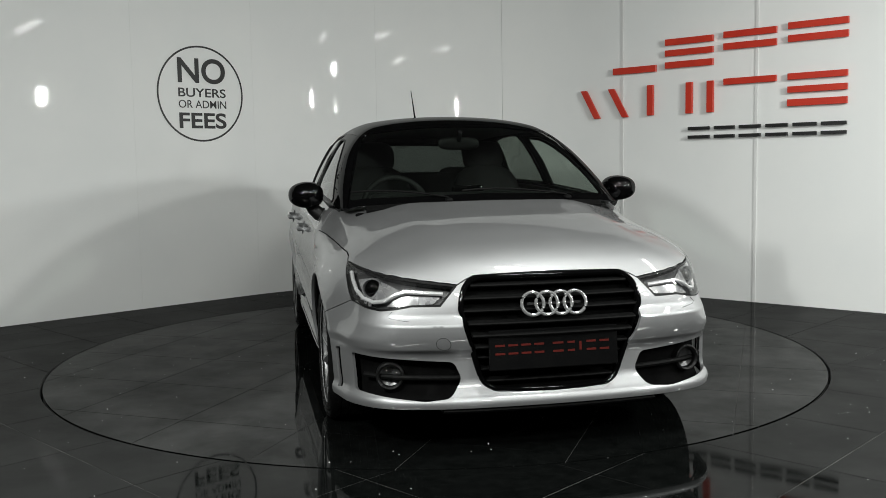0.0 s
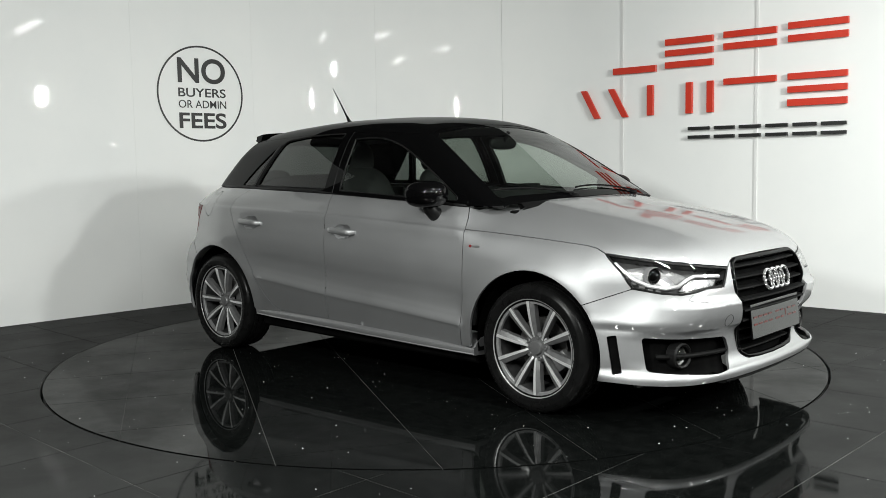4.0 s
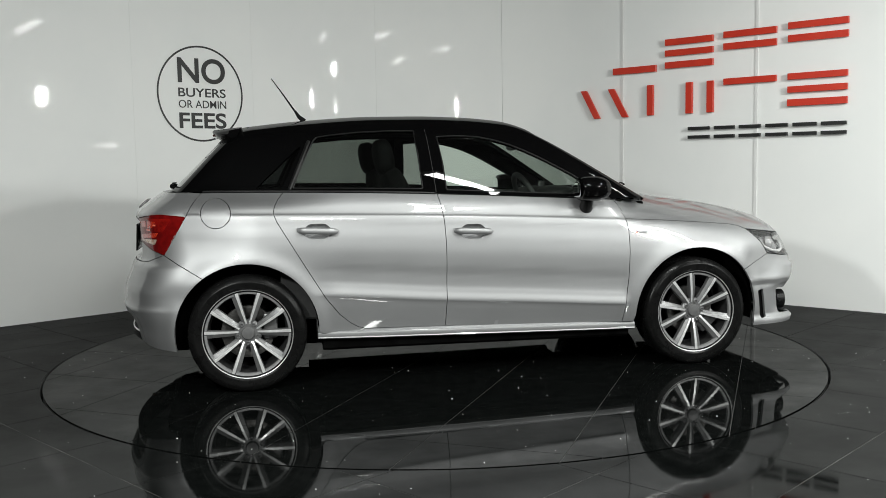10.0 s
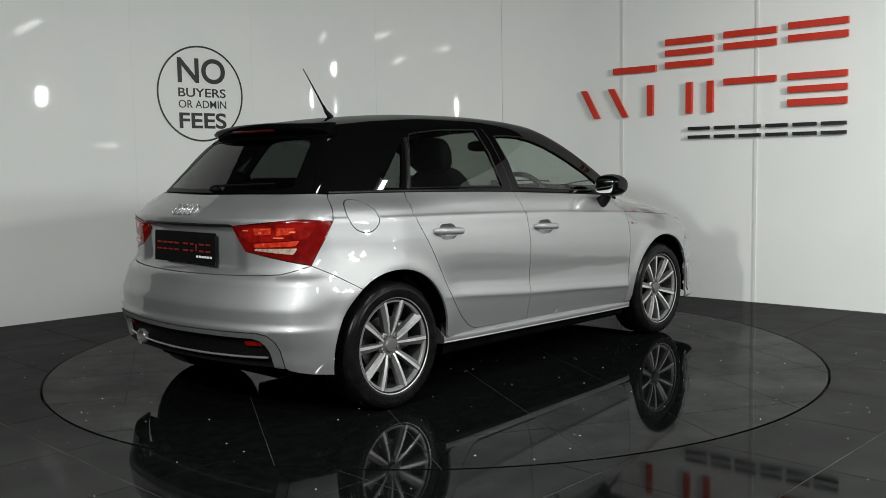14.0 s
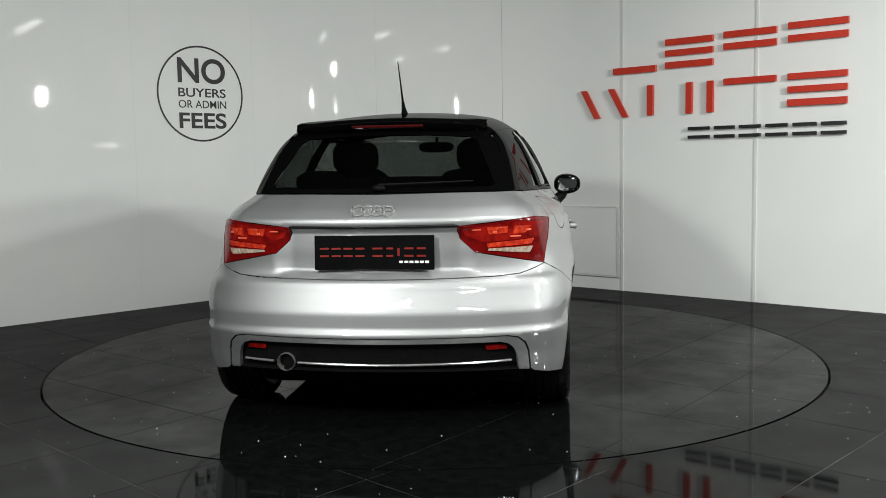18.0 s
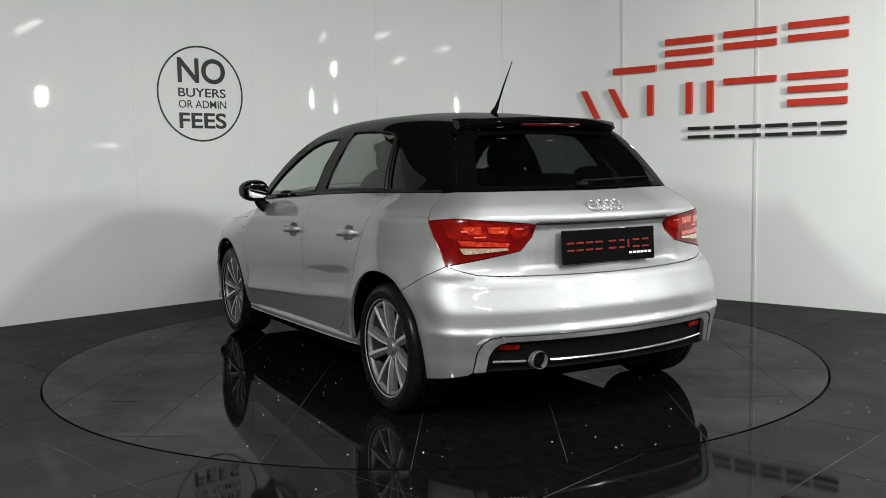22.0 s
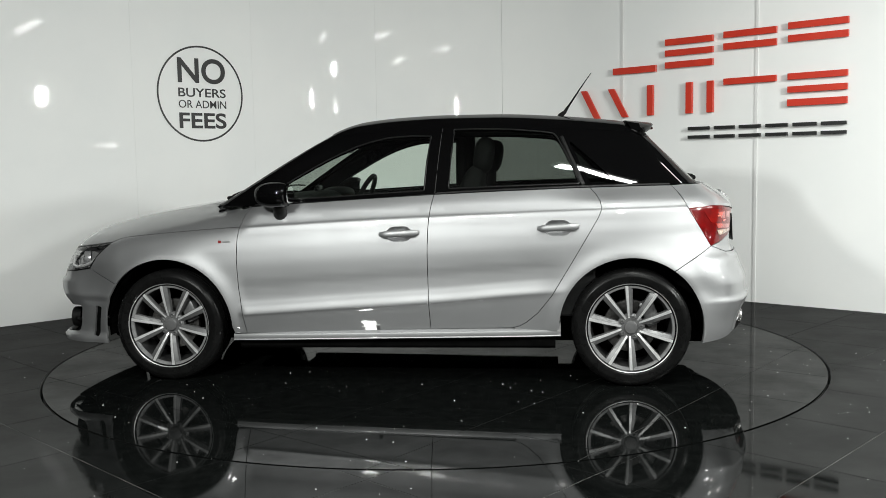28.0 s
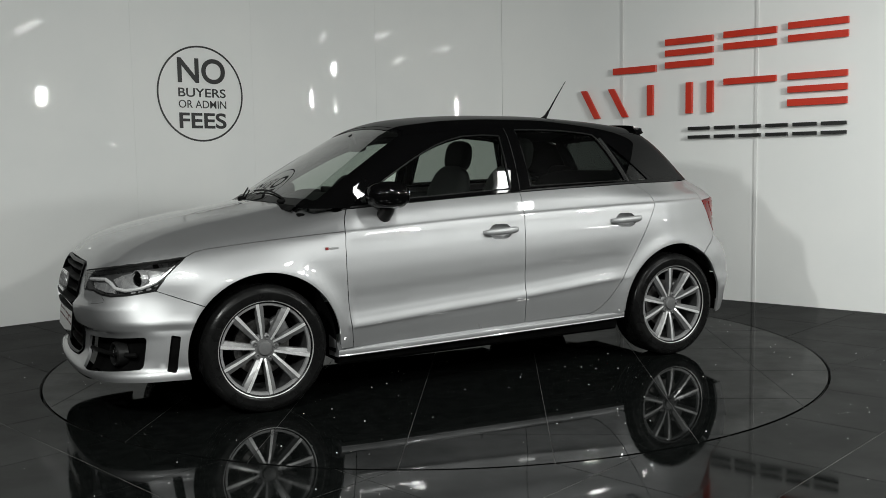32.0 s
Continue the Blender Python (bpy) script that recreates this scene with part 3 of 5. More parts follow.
D_PLAIN = curve([0.10, 0.20, 0.32, 0.45, 0.55, 0.61, 0.68, 0.75, 0.82, 0.878, 0.888, 0.95, 1.00, 1.06, 1.2],
                [0.090, 0.060, 0.036, 0.0190, 0.0120, 0.0090, 0.0072, 0.011, 0.021, 0.031, 0.0405, 0.070, 0.108, 0.165, 0.33])
Z_CREASE = curve([-1.9, -0.85, -0.2, 0.25, 0.81, 1.6], [0.52, 0.483, 0.430, 0.401, 0.363, 0.33])
Z_HOOD = curve([0.2, 0.6, 0.75, 0.82, 0.92, 1.07, 1.25, 1.44, 1.64, 1.85, 1.98, 2.06, 2.2], [1.40, 1.25, 1.11, 1.045, 1.000, 0.972, 0.942, 0.914, 0.874, 0.812, 0.758, 0.715, 0.60])
X_NOSE = curve([0.10, 0.17, 0.200, 0.225, 0.25, 0.30, 0.38, 0.412, 0.43, 0.50, 0.530, 0.555, 0.60, 0.66, 0.70, 0.76, 0.84, 1.0],
               [1.95, 2.000, 2.030, 2.036, 2.008, 1.982, 1.980, 1.992, 2.016, 2.040, 2.042, 2.020, 2.012, 1.992, 1.972, 1.938, 1.865, 1.62])
X_TAIL = curve([0.10, 0.20, 0.28, 0.33, 0.41, 0.440, 0.456, 0.52, 0.56, 0.60, 0.652, 0.672, 0.70, 0.80, 0.865, 0.905, 0.95, 1.0, 1.05, 1.2],
               [1.84, 1.86, 1.885, 1.895, 1.920, 1.926, 1.914, 1.912, 1.897, 1.880, 1.860, 1.838, 1.832, 1.836, 1.836, 1.842, 1.802, 1.73, 1.65, 1.42])
WHEEL_X, WHEEL_Z, ARCH_R = 1.2345, 0.302, 0.362


def warp(x, z):
    """Heights pulled to the reference section, whose crease, shoulder and belt lie at 0.41, 0.885 and 1.0."""
    zc, zs, zb = Z_CREASE(x), Z_CHAR(x), Z_BELT(x)
    a = 0.2 + (z - 0.2) * 0.21 / (zc - 0.2)
    b = 0.41 + (z - zc) * 0.475 / (zs - zc)
    c = 0.885 + (z - zs) * 0.115 / (zb - zs)
    return np.where(z < zc, a, np.where(z < zs, b, c))


def flare(x, z):
    r = np.minimum(np.hypot(x - WHEEL_X, z - WHEEL_Z), np.hypot(x + WHEEL_X, z - WHEEL_Z))
    return 0.016 * np.exp(-((r - ARCH_R) / 0.055) ** 2) * sstep(0.12, 0.3, z)


def f_low(p):
    x, y, z = p[..., 0], np.abs(p[..., 1]), p[..., 2]
    # the lower crease runs along the doors alone
    w, doors = warp(x, z), sstep(-0.98, -0.74, x) * (1 - sstep(0.79, 0.84, x))
    d = D_SIDE(w) * doors + D_PLAIN(w) * (1 - doors)
    low = 1 - np.where(x > 0, 0.85, 0.28) * sstep(1.42, 1.62, np.abs(x)) * (1 - sstep(0.42, 0.5, z))
    pinch = 0.095 * sstep(-1.15, -1.72, x) * sstep(0.56, 0.80, z)
    pinch = pinch + 0.070 * sstep(-0.7, -1.2, x) * sstep(0.93, 1.03, z)
    pinch = pinch + 0.055 * sstep(1.5, 1.78, x) * sstep(0.40, 0.60, z)
    # undercut below the ridge of the front bumper
    pinch = pinch + 0.020 * sstep(1.50, 1.63, x) * (1 - sstep(0.425, 0.468, z)) * sstep(0.222, 0.262, z)
    side = y - (W_PLAN(x) - d * low - pinch + flare(x, z))
    top = z - (Z_HOOD(x) - 0.045 * (y / 0.7) ** 2 - 0.055 * (y / 0.7) ** 4 + 0.006 * np.exp(-((y - 0.43) / 0.09) ** 2))
    bow = 0.135 + 0.025 * sstep(0.52, 0.66, z)
    front = x - (X_NOSE(z) - bow * y ** 2 - 0.48 * y ** 6)
    recess = 0.024 * sstep(0.665, 0.70, z) * (1 - sstep(0.862, 0.886, z)) * (1 - sstep(0.36, 0.46, y))
    rear = -x - (X_TAIL(z) - (0.22 + 0.055 * sstep(0.62, 0.76, z)) * y ** 2 - 0.26 * y ** 6 - recess)
    return smax(smax(smax(side, top, 0.10), front, 0.09), rear, 0.09)


W_ROOM = curve([-1.75, -1.6, -1.45, -1.3, -1.0, -0.6, 0.0, 0.4, 0.7, 0.9, 1.1], [0.556, 0.604, 0.640, 0.672, 0.716, 0.746, 0.751, 0.742, 0.724, 0.705, 0.68])
Z_ROOF = curve([-1.6, -1.37, -1.18, -0.88, -0.5, -0.25, 0.03, 0.26, 0.5, 0.8], [1.30, 1.362, 1.386, 1.416, 1.436, 1.437, 1.428, 1.406, 1.37, 1.30])


def f_top(p):
    x, y, z = p[..., 0], np.abs(p[..., 1]), p[..., 2]
    s = z - 1.0
    side = (y - (W_ROOM(x) - 0.36 * s - 0.55 * np.clip(s, 0, 1) ** 2)) * 0.9
    top = z - (Z_ROOF(x) - 0.050 * (y / 0.6) ** 2 - 0.03 * (y / 0.6) ** 4)
    front = (x - (1.085 - (z - 0.955) * 1.72 - 0.22 * y ** 2 - 0.1 * y ** 4)) * 0.5
    rear = (-x - (1.672 - (z - 1.0) * 1.02 - 0.17 * y ** 2 - 0.15 * y ** 4)) * 0.7
    return smax(smax(smax(side, top, 0.085), front, 0.045), rear, 0.06)


def grad(f, p):
    e = 0.002
    g = np.stack([f(p + np.array(d) * e) - f(p - np.array(d) * e) for d in ((1, 0, 0), (0, 1, 0), (0, 0, 1))], -1)
    return g / np.linalg.norm(g, axis=-1, keepdims=True)


def shoot(f, o, d, far=1.6):
    """Where rays from inside the body meet its surface."""
    lo, hi = np.zeros(len(o)), np.full(len(o), far)
    for _ in range(34):
        mid = (lo + hi) / 2
        ins = f(o + d * mid[:, None]) < 0
        lo, hi = np.where(ins, mid, lo), np.where(ins, hi, mid)
    return o + d * lo[:, None]


def by_side(f):
    """(x, z) seen from the left side."""
    def m(q):
        o = np.stack([q[:, 0], np.zeros(len(q)), q[:, 1]], 1)
        return shoot(f, o, np.tile([0.0, 1.0, 0.0], (len(q), 1)))
    return m


def by_angle(f, axis, sign):
    """(degrees / 60, z) round an upright axis; sign 1 looks at the nose, -1 at the tail."""
    def m(q):
        a = np.radians(q[:, 0] * 60)
        o = np.stack([np.full(len(q), axis), np.zeros(len(q)), q[:, 1]], 1)
        return shoot(f, o, np.stack([sign * np.cos(a), np.sin(a), 0 * a], 1))
    return m


def by_top(f, z0=0.5):
    def m(q):
        o = np.stack([q[:, 0], q[:, 1], np.full(len(q), z0)], 1)
        return shoot(f, o, np.tile([0.0, 0.0, 1.0], (len(q), 1)))
    return m


def by_roll(f, z0=1.0):
    """(x, turn in units of 45 degrees) round a lengthwise axis, 0 to the left, 2 straight up."""
    def m(q):
        a = np.radians(q[:, 1] * 45)
        o = np.stack([q[:, 0], np.zeros(len(q)), np.full(len(q), z0)], 1)
        return shoot(f, o, np.stack([0 * a, np.cos(a), np.sin(a)], 1))
    return m


def by_point(f, c, design):
    """(u, v) set on a rough surface, then pulled to the body along rays from c."""
    def m(q):
        p = design(q)
        o = np.tile(np.array(c, float), (len(q), 1))
        d = p - o
        return shoot(f, o, d / np.linalg.norm(d, axis=1, keepdims=True), 2.5)
    return m


NOSE_AX, TAIL_AX = 1.1, -1.1


def nose_uv(x, y, z):
    return (math.degrees(math.atan2(y, x - NOSE_AX)) / 60, z)


def tail_uv(x, y, z):
    return (math.degrees(math.atan2(y, -(x - TAIL_AX))) / 60, z)


def skin(name, outer, mapper, f, material, parent, holes=(), extra=None, spacing=0.03, edge=0.02, depth=0.014, lift=0.0, flip=False, label="", gap=True):
    """A body panel: a polygon laid on the surface f by the mapper, with its edge turned inwards. flip: the other side's mirror image."""
    v, t = cdt(outer, holes, spacing, extra, edge)
    p = mapper(v)
    n = grad(f, p)
    p = p + n * lift
    k = len(p)
    fn = np.cross(p[t[:, 1]] - p[t[:, 0]], p[t[:, 2]] - p[t[:, 0]])
    bad = np.einsum("ij,ij->i", fn, n[t[:, 0]]) < 0
    t[bad] = t[bad][:, ::-1]
    es = {(a, b) for tri in t.tolist() for a, b in zip(tri, tri[1:] + tri[:1])}
    rim = [e for e in es if (e[1], e[0]) not in es]
    ids = sorted({i for e in rim for i in e})
    top = {i: k + j for j, i in enumerate(ids)}
    low = {i: k + len(ids) + j for j, i in enumerate(ids)}
    verts = np.concatenate([p, p[ids], p[ids] - n[ids] * depth])
    faces = t.tolist() + ([[top[b], top[a], low[a], low[b]] for a, b in rim] if depth else [])
    nor = np.concatenate([n, np.zeros((2 * len(ids), 3))])
    if flip:
        verts, nor = verts * [1, -1, 1], nor * [1, -1, 1]
        faces = [q[::-1] for q in faces]
    me = bpy.data.meshes.new(name)
    me.from_pydata(verts.tolist(), [], faces)
    me.polygons.foreach_set("use_smooth", [True] * len(me.polygons))
    me.normals_split_custom_set_from_vertices(nor.tolist())
    me.materials.append(material)
    ob = new(name, me)
    ob.parent = parent
    if label:
        ob["label"] = label
    return ob


def rounded(poly, r, n=4):
    """A polygon with its corners rounded; r is one radius, or one for each corner."""
    out = []
    m = len(poly)
    rs = r if isinstance(r, (list, tuple)) else [r] * m
    for i in range(m):
        a, b, c = (Vector(poly[j % m]) for j in (i - 1, i, i + 1))
        q = min(rs[i], (a - b).length * 0.45, (c - b).length * 0.45)
        if q < 1e-4:
            out.append(tuple(b))
            continue
        s, e = b + (a - b).normalized() * q, b + (c - b).normalized() * q
        for k in range(n + 1):
            t = k / n
            out.append(tuple(s * (1 - t) ** 2 + b * 2 * t * (1 - t) + e * t * t))
    return out


def arch(cx, a0, a1, r=ARCH_R, n=18):
    """Points of a wheel arch in side view, from angle a0 to a1 in degrees."""
    return [(cx + r * math.cos(radians(a0 + (a1 - a0) * k / n)), WHEEL_Z + r * math.sin(radians(a0 + (a1 - a0) * k / n))) for k in range(n + 1)]


def lathe(profile, n=48, bm=None):
    """A solid of revolution about the y axis: points (radius, y)."""
    bm = bm or bmesh.new()
    rings = []
    for r, y in profile:
        rings.append([bm.verts.new((r * math.cos(2 * math.pi * k / n), y, r * math.sin(2 * math.pi * k / n))) for k in range(n)])
    for a, b in zip(rings, rings[1:]):
        for k in range(n):
            bm.faces.new((a[k], a[(k + 1) % n], b[(k + 1) % n], b[k]))
    return bm


def tube_along(points, r, n=8, bm=None, taper=None, closed=False):
    """A round bar along points."""
    bm = bm or bmesh.new()
    pts = [Vector(p) for p in points]
    rings = []
    m = len(pts)
    for i, p in enumerate(pts):
        a, b = (pts[i - 1], pts[(i + 1) % m]) if closed else (pts[max(i - 1, 0)], pts[min(i + 1, m - 1)])
        d = (b - a).normalized()
        u = d.cross(Vector((0, 0, 1)) if abs(d.z) < 0.9 else Vector((1, 0, 0))).normalized()
        w = d.cross(u)
        q = r if taper is None else r + (taper - r) * i / (m - 1)
        rings.append([bm.verts.new(p + (u * math.cos(2 * math.pi * k / n) + w * math.sin(2 * math.pi * k / n)) * q) for k in range(n)])
    pairs = list(zip(rings, rings[1:])) + ([(rings[-1], rings[0])] if closed else [])
    for a, b in pairs:
        for k in range(n):
            bm.faces.new((a[k], a[(k + 1) % n], b[(k + 1) % n], b[k]))
    if not closed:
        bm.faces.new(rings[0][::-1]), bm.faces.new(rings[-1])
    return bm


def blob(sx, sy, sz, at=(0, 0, 0), power=2.6, nu=20, nv=12, rot=None, bm=None):
    """A rounded box: a superellipsoid."""
    bm = bm or bmesh.new()
    m = Matrix.Translation(at)
    if rot:
        m = m @ Euler([radians(a) for a in rot]).to_matrix().to_4x4()
    e = 2.0 / power

    def sg(c):
        return math.copysign(abs(c) ** e, c)
    rings = []
    for i in range(1, nv):
        b = -math.pi / 2 + math.pi * i / nv
        rings.append([bm.verts.new(m @ Vector((sx / 2 * sg(math.cos(b)) * sg(math.cos(a)), sy / 2 * sg(math.cos(b)) * sg(math.sin(a)), sz / 2 * sg(math.sin(b)))))
                      for a in [2 * math.pi * k / nu for k in range(nu)]])
    lo, hi = bm.verts.new(m @ Vector((0, 0, -sz / 2))), bm.verts.new(m @ Vector((0, 0, sz / 2)))
    for a, b in zip(rings, rings[1:]):
        for k in range(nu):
            bm.faces.new((a[k], a[(k + 1) % nu], b[(k + 1) % nu], b[k]))
    for k in range(nu):
        bm.faces.new((rings[0][(k + 1) % nu], rings[0][k], lo))
        bm.faces.new((rings[-1][k], rings[-1][(k + 1) % nu], hi))
    return bm

car = thing("car", "silver five-door hatchback with gloss black roof on the turntable", "car")
SIDE_L, SIDE_T = by_side(f_low), by_side(f_top)
NOSE, TAIL = by_angle(f_low, NOSE_AX, 1), by_angle(f_low, TAIL_AX, -1)
HOOD, ROLL = by_top(f_low), by_roll(f_top)


def at_side(x, z, f=None):
    return (SIDE_T if f is f_top else SIDE_L)(np.array([[x, z]], float))[0]


def inset(poly, d):
    """A polygon shrunk by d on all sides."""
    a = sum(p[0] * q[1] - q[0] * p[1] for p, q in zip(poly, poly[1:] + poly[:1]))
    s = 1 if a > 0 else -1
    out = []
    m = len(poly)
    for i in range(m):
        p0, p1, p2 = (Vector(poly[j % m]) for j in (i - 1, i, i + 1))
        d1, d2 = (p1 - p0).normalized(), (p2 - p1).normalized()
        n1, n2 = Vector((-d1.y, d1.x)) * s, Vector((-d2.y, d2.x)) * s
        b = (n1 + n2)
        if b.length < 1e-6:
            out.append(tuple(p1))
            continue
        b.normalize()
        out.append(tuple(p1 + b * d / max(0.35, b.dot(n1))))
    return out


def mirror_uv(pts):
    return [(-u, v) for u, v in reversed(pts)]


def line(a, b, n):
    return [(a[0] + (b[0] - a[0]) * k / n, a[1] + (b[1] - a[1]) * k / n) for k in range(n + 1)]


def belt(x0, x1, n=12, up=0.0):
    return [(x0 + (x1 - x0) * k / n, float(Z_BELT(x0 + (x1 - x0) * k / n)) + up) for k in range(n + 1)]


GAP = 0.0018


def style_lines(x0, x1):
    """Rows of points along the lower crease and the shoulder line, so that both stay crisp."""
    out = []
    for x in np.arange(x0, x1, 0.014):
        zc, zs = float(Z_CREASE(x)), float(Z_CHAR(x))
        out += [(x, zc + d) for d in (-0.045, -0.030, -0.012, -0.002, 0.006, 0.016, 0.026, 0.037, 0.050, 0.066, 0.085)] + [(x, zs + d) for d in (-0.012, 0.0, 0.007, 0.018)]
    return out


B_GAP = [(-0.203, 0.290), (-0.196, 0.45), (-0.194, 0.589), (-0.195, 0.72), (-0.199, 0.829), (-0.208, 0.92), (-0.222, 0.992)]
R_GAP = [(-0.630, 0.300), (-0.668, 0.310), (-0.705, 0.331), (-0.763, 0.380), (-0.834, 0.470), (-0.933, 0.635), (-1.03, 0.800), (-1.072, 0.872), (-1.088, 0.915), (-1.080, 0.950), (-1.060, 0.985), (-1.030, 1.0175)]
F_GAP = [(0.795, 0.262), (0.812, 0.38), (0.826, 0.505), (0.832, 0.656), (0.829, 0.77), (0.820, 0.8335), (0.806, 0.89), (0.780, 0.937)]
HL_TIP, HL_MID, HL_LOW = (1.574, 0.752), (1.665, 0.672), (1.712, 0.606)
TL_A, TL_B = (-1.525, 0.905), (-1.640, 0.712)
FRONT_A, REAR_A = 39.0, 126.0
CUP_F, CUP_R = (-0.047, 0.792), (-0.868, 0.818)


def ellipse(cx, cz, a, b, n=24):
    return [(cx + a * math.cos(2 * math.pi * k / n), cz + b * math.sin(2 * math.pi * k / n)) for k in range(n)]


def cup_outline(cup):
    """A rounded-off oblong, wider than high."""
    return rounded([(cup[0] + a * 0.070, cup[1] + b * 0.039) for a, b in ((-1, -0.35), (-0.6, -1), (0.6, -1), (1, -0.35), (1, 0.35), (0.6, 1), (-0.6, 1), (-1, 0.35))], 0.03, 3)


def door_handle(cup, flip, door):
    """Bowl in the door and the pull bar over it."""
    rim = SIDE_L(np.array(cup_outline(cup)))
    v, f = [tuple(p) for p in rim], []
    n = len(rim)
    c = rim.mean(0)
    for s, dep in ((0.84, 0.024), (0.45, 0.036)):
        v += [tuple(c + (p - c) * s - np.array([0, dep, 0])) for p in rim]
    v.append(tuple(c - np.array([0, 0.038, 0])))
    for k in range(n):
        j = (k + 1) % n
        f += [(k, j, n + j, n + k), (n + k, n + j, 2 * n + j, 2 * n + k), (2 * n + k, 2 * n + j, 3 * n)]
    if flip:
        v, f = [(x, -y, z) for x, y, z in v], [q[::-1] for q in f]
    mesh_ob("handle_cup", v, f, M_SILVER, door, smooth=True)
    y = float(c[1]) + 0.034
    pts = [(cup[0] + dx, y - 0.034 * abs(dx / 0.106) ** 6, cup[1] + 0.004 - dx * 0.05) for dx in np.linspace(-0.106, 0.106, 15)]
    bm = bmesh.new()
    rings = []
    for i, (x, yy, z) in enumerate(pts):
        t = abs(i - 7) / 7
        h, w = 0.0175 * (1 - t ** 6 * 0.45), 0.011
        rings.append([bm.verts.new((x, (yy + w * math.cos(a)) * (-1 if flip else 1), z + h * math.sin(a))) for a in [2 * math.pi * k / 12 for k in range(12)]])
    for a, b in zip(rings, rings[1:]):
        for k in range(12):
            bm.faces.new((a[k], a[(k + 1) % 12], b[(k + 1) % 12], b[k]))
    bm.faces.new(rings[0]), bm.faces.new(rings[-1][::-1])
    part("door_handle", bm, M_SILVER, door, "silver pull handle", True)


def roll_uv(p):
    return (float(p[0]), math.degrees(math.atan2(p[2] - 1.0, abs(p[1]))) / 45)


def side_to_roll(poly):
    return [roll_uv(p) for p in SIDE_T(np.array(poly, float))]


def ws_design(q):
    return np.stack([1.085 - (q[:, 1] - 0.955) * 1.72 - 0.22 * q[:, 0] ** 2 - 0.1 * q[:, 0] ** 4, q[:, 0], q[:, 1]], 1)


def rs_design(q):
    return np.stack([-(1.672 - (q[:, 1] - 1.0) * 1.02 - 0.17 * q[:, 0] ** 2 - 0.15 * q[:, 0] ** 4), q[:, 0], q[:, 1]], 1)


SCREEN = by_point(f_top, (0.0, 0.0, 1.0), ws_design)
REARWIN = by_point(f_top, (-0.6, 0.0, 1.05), rs_design)
WS_SIDE = line((0.690, 0.945), (0.560, 1.312), 8)
WS_TOP = [(0.560, 1.312), (0.520, 1.334), (0.40, 1.353), (0.25, 1.366), (0.0, 1.372)]
WS_LOW = [(0.690, 0.945), (0.60, 0.958), (0.40, 0.968), (0.20, 0.973), (0.0, 0.975)]
RS_SIDE = line((0.625, 1.03), (0.505, 1.275), 6)
RS_TOP = [(0.505, 1.275), (0.48, 1.300), (0.42, 1.312), (0.2, 1.320), (0.0, 1.322)]


def sym(half):
    """Closes a half outline in (y, z), from the lower to the upper middle."""
    return half + [(-y, z) for y, z in reversed(half) if y > 1e-6]


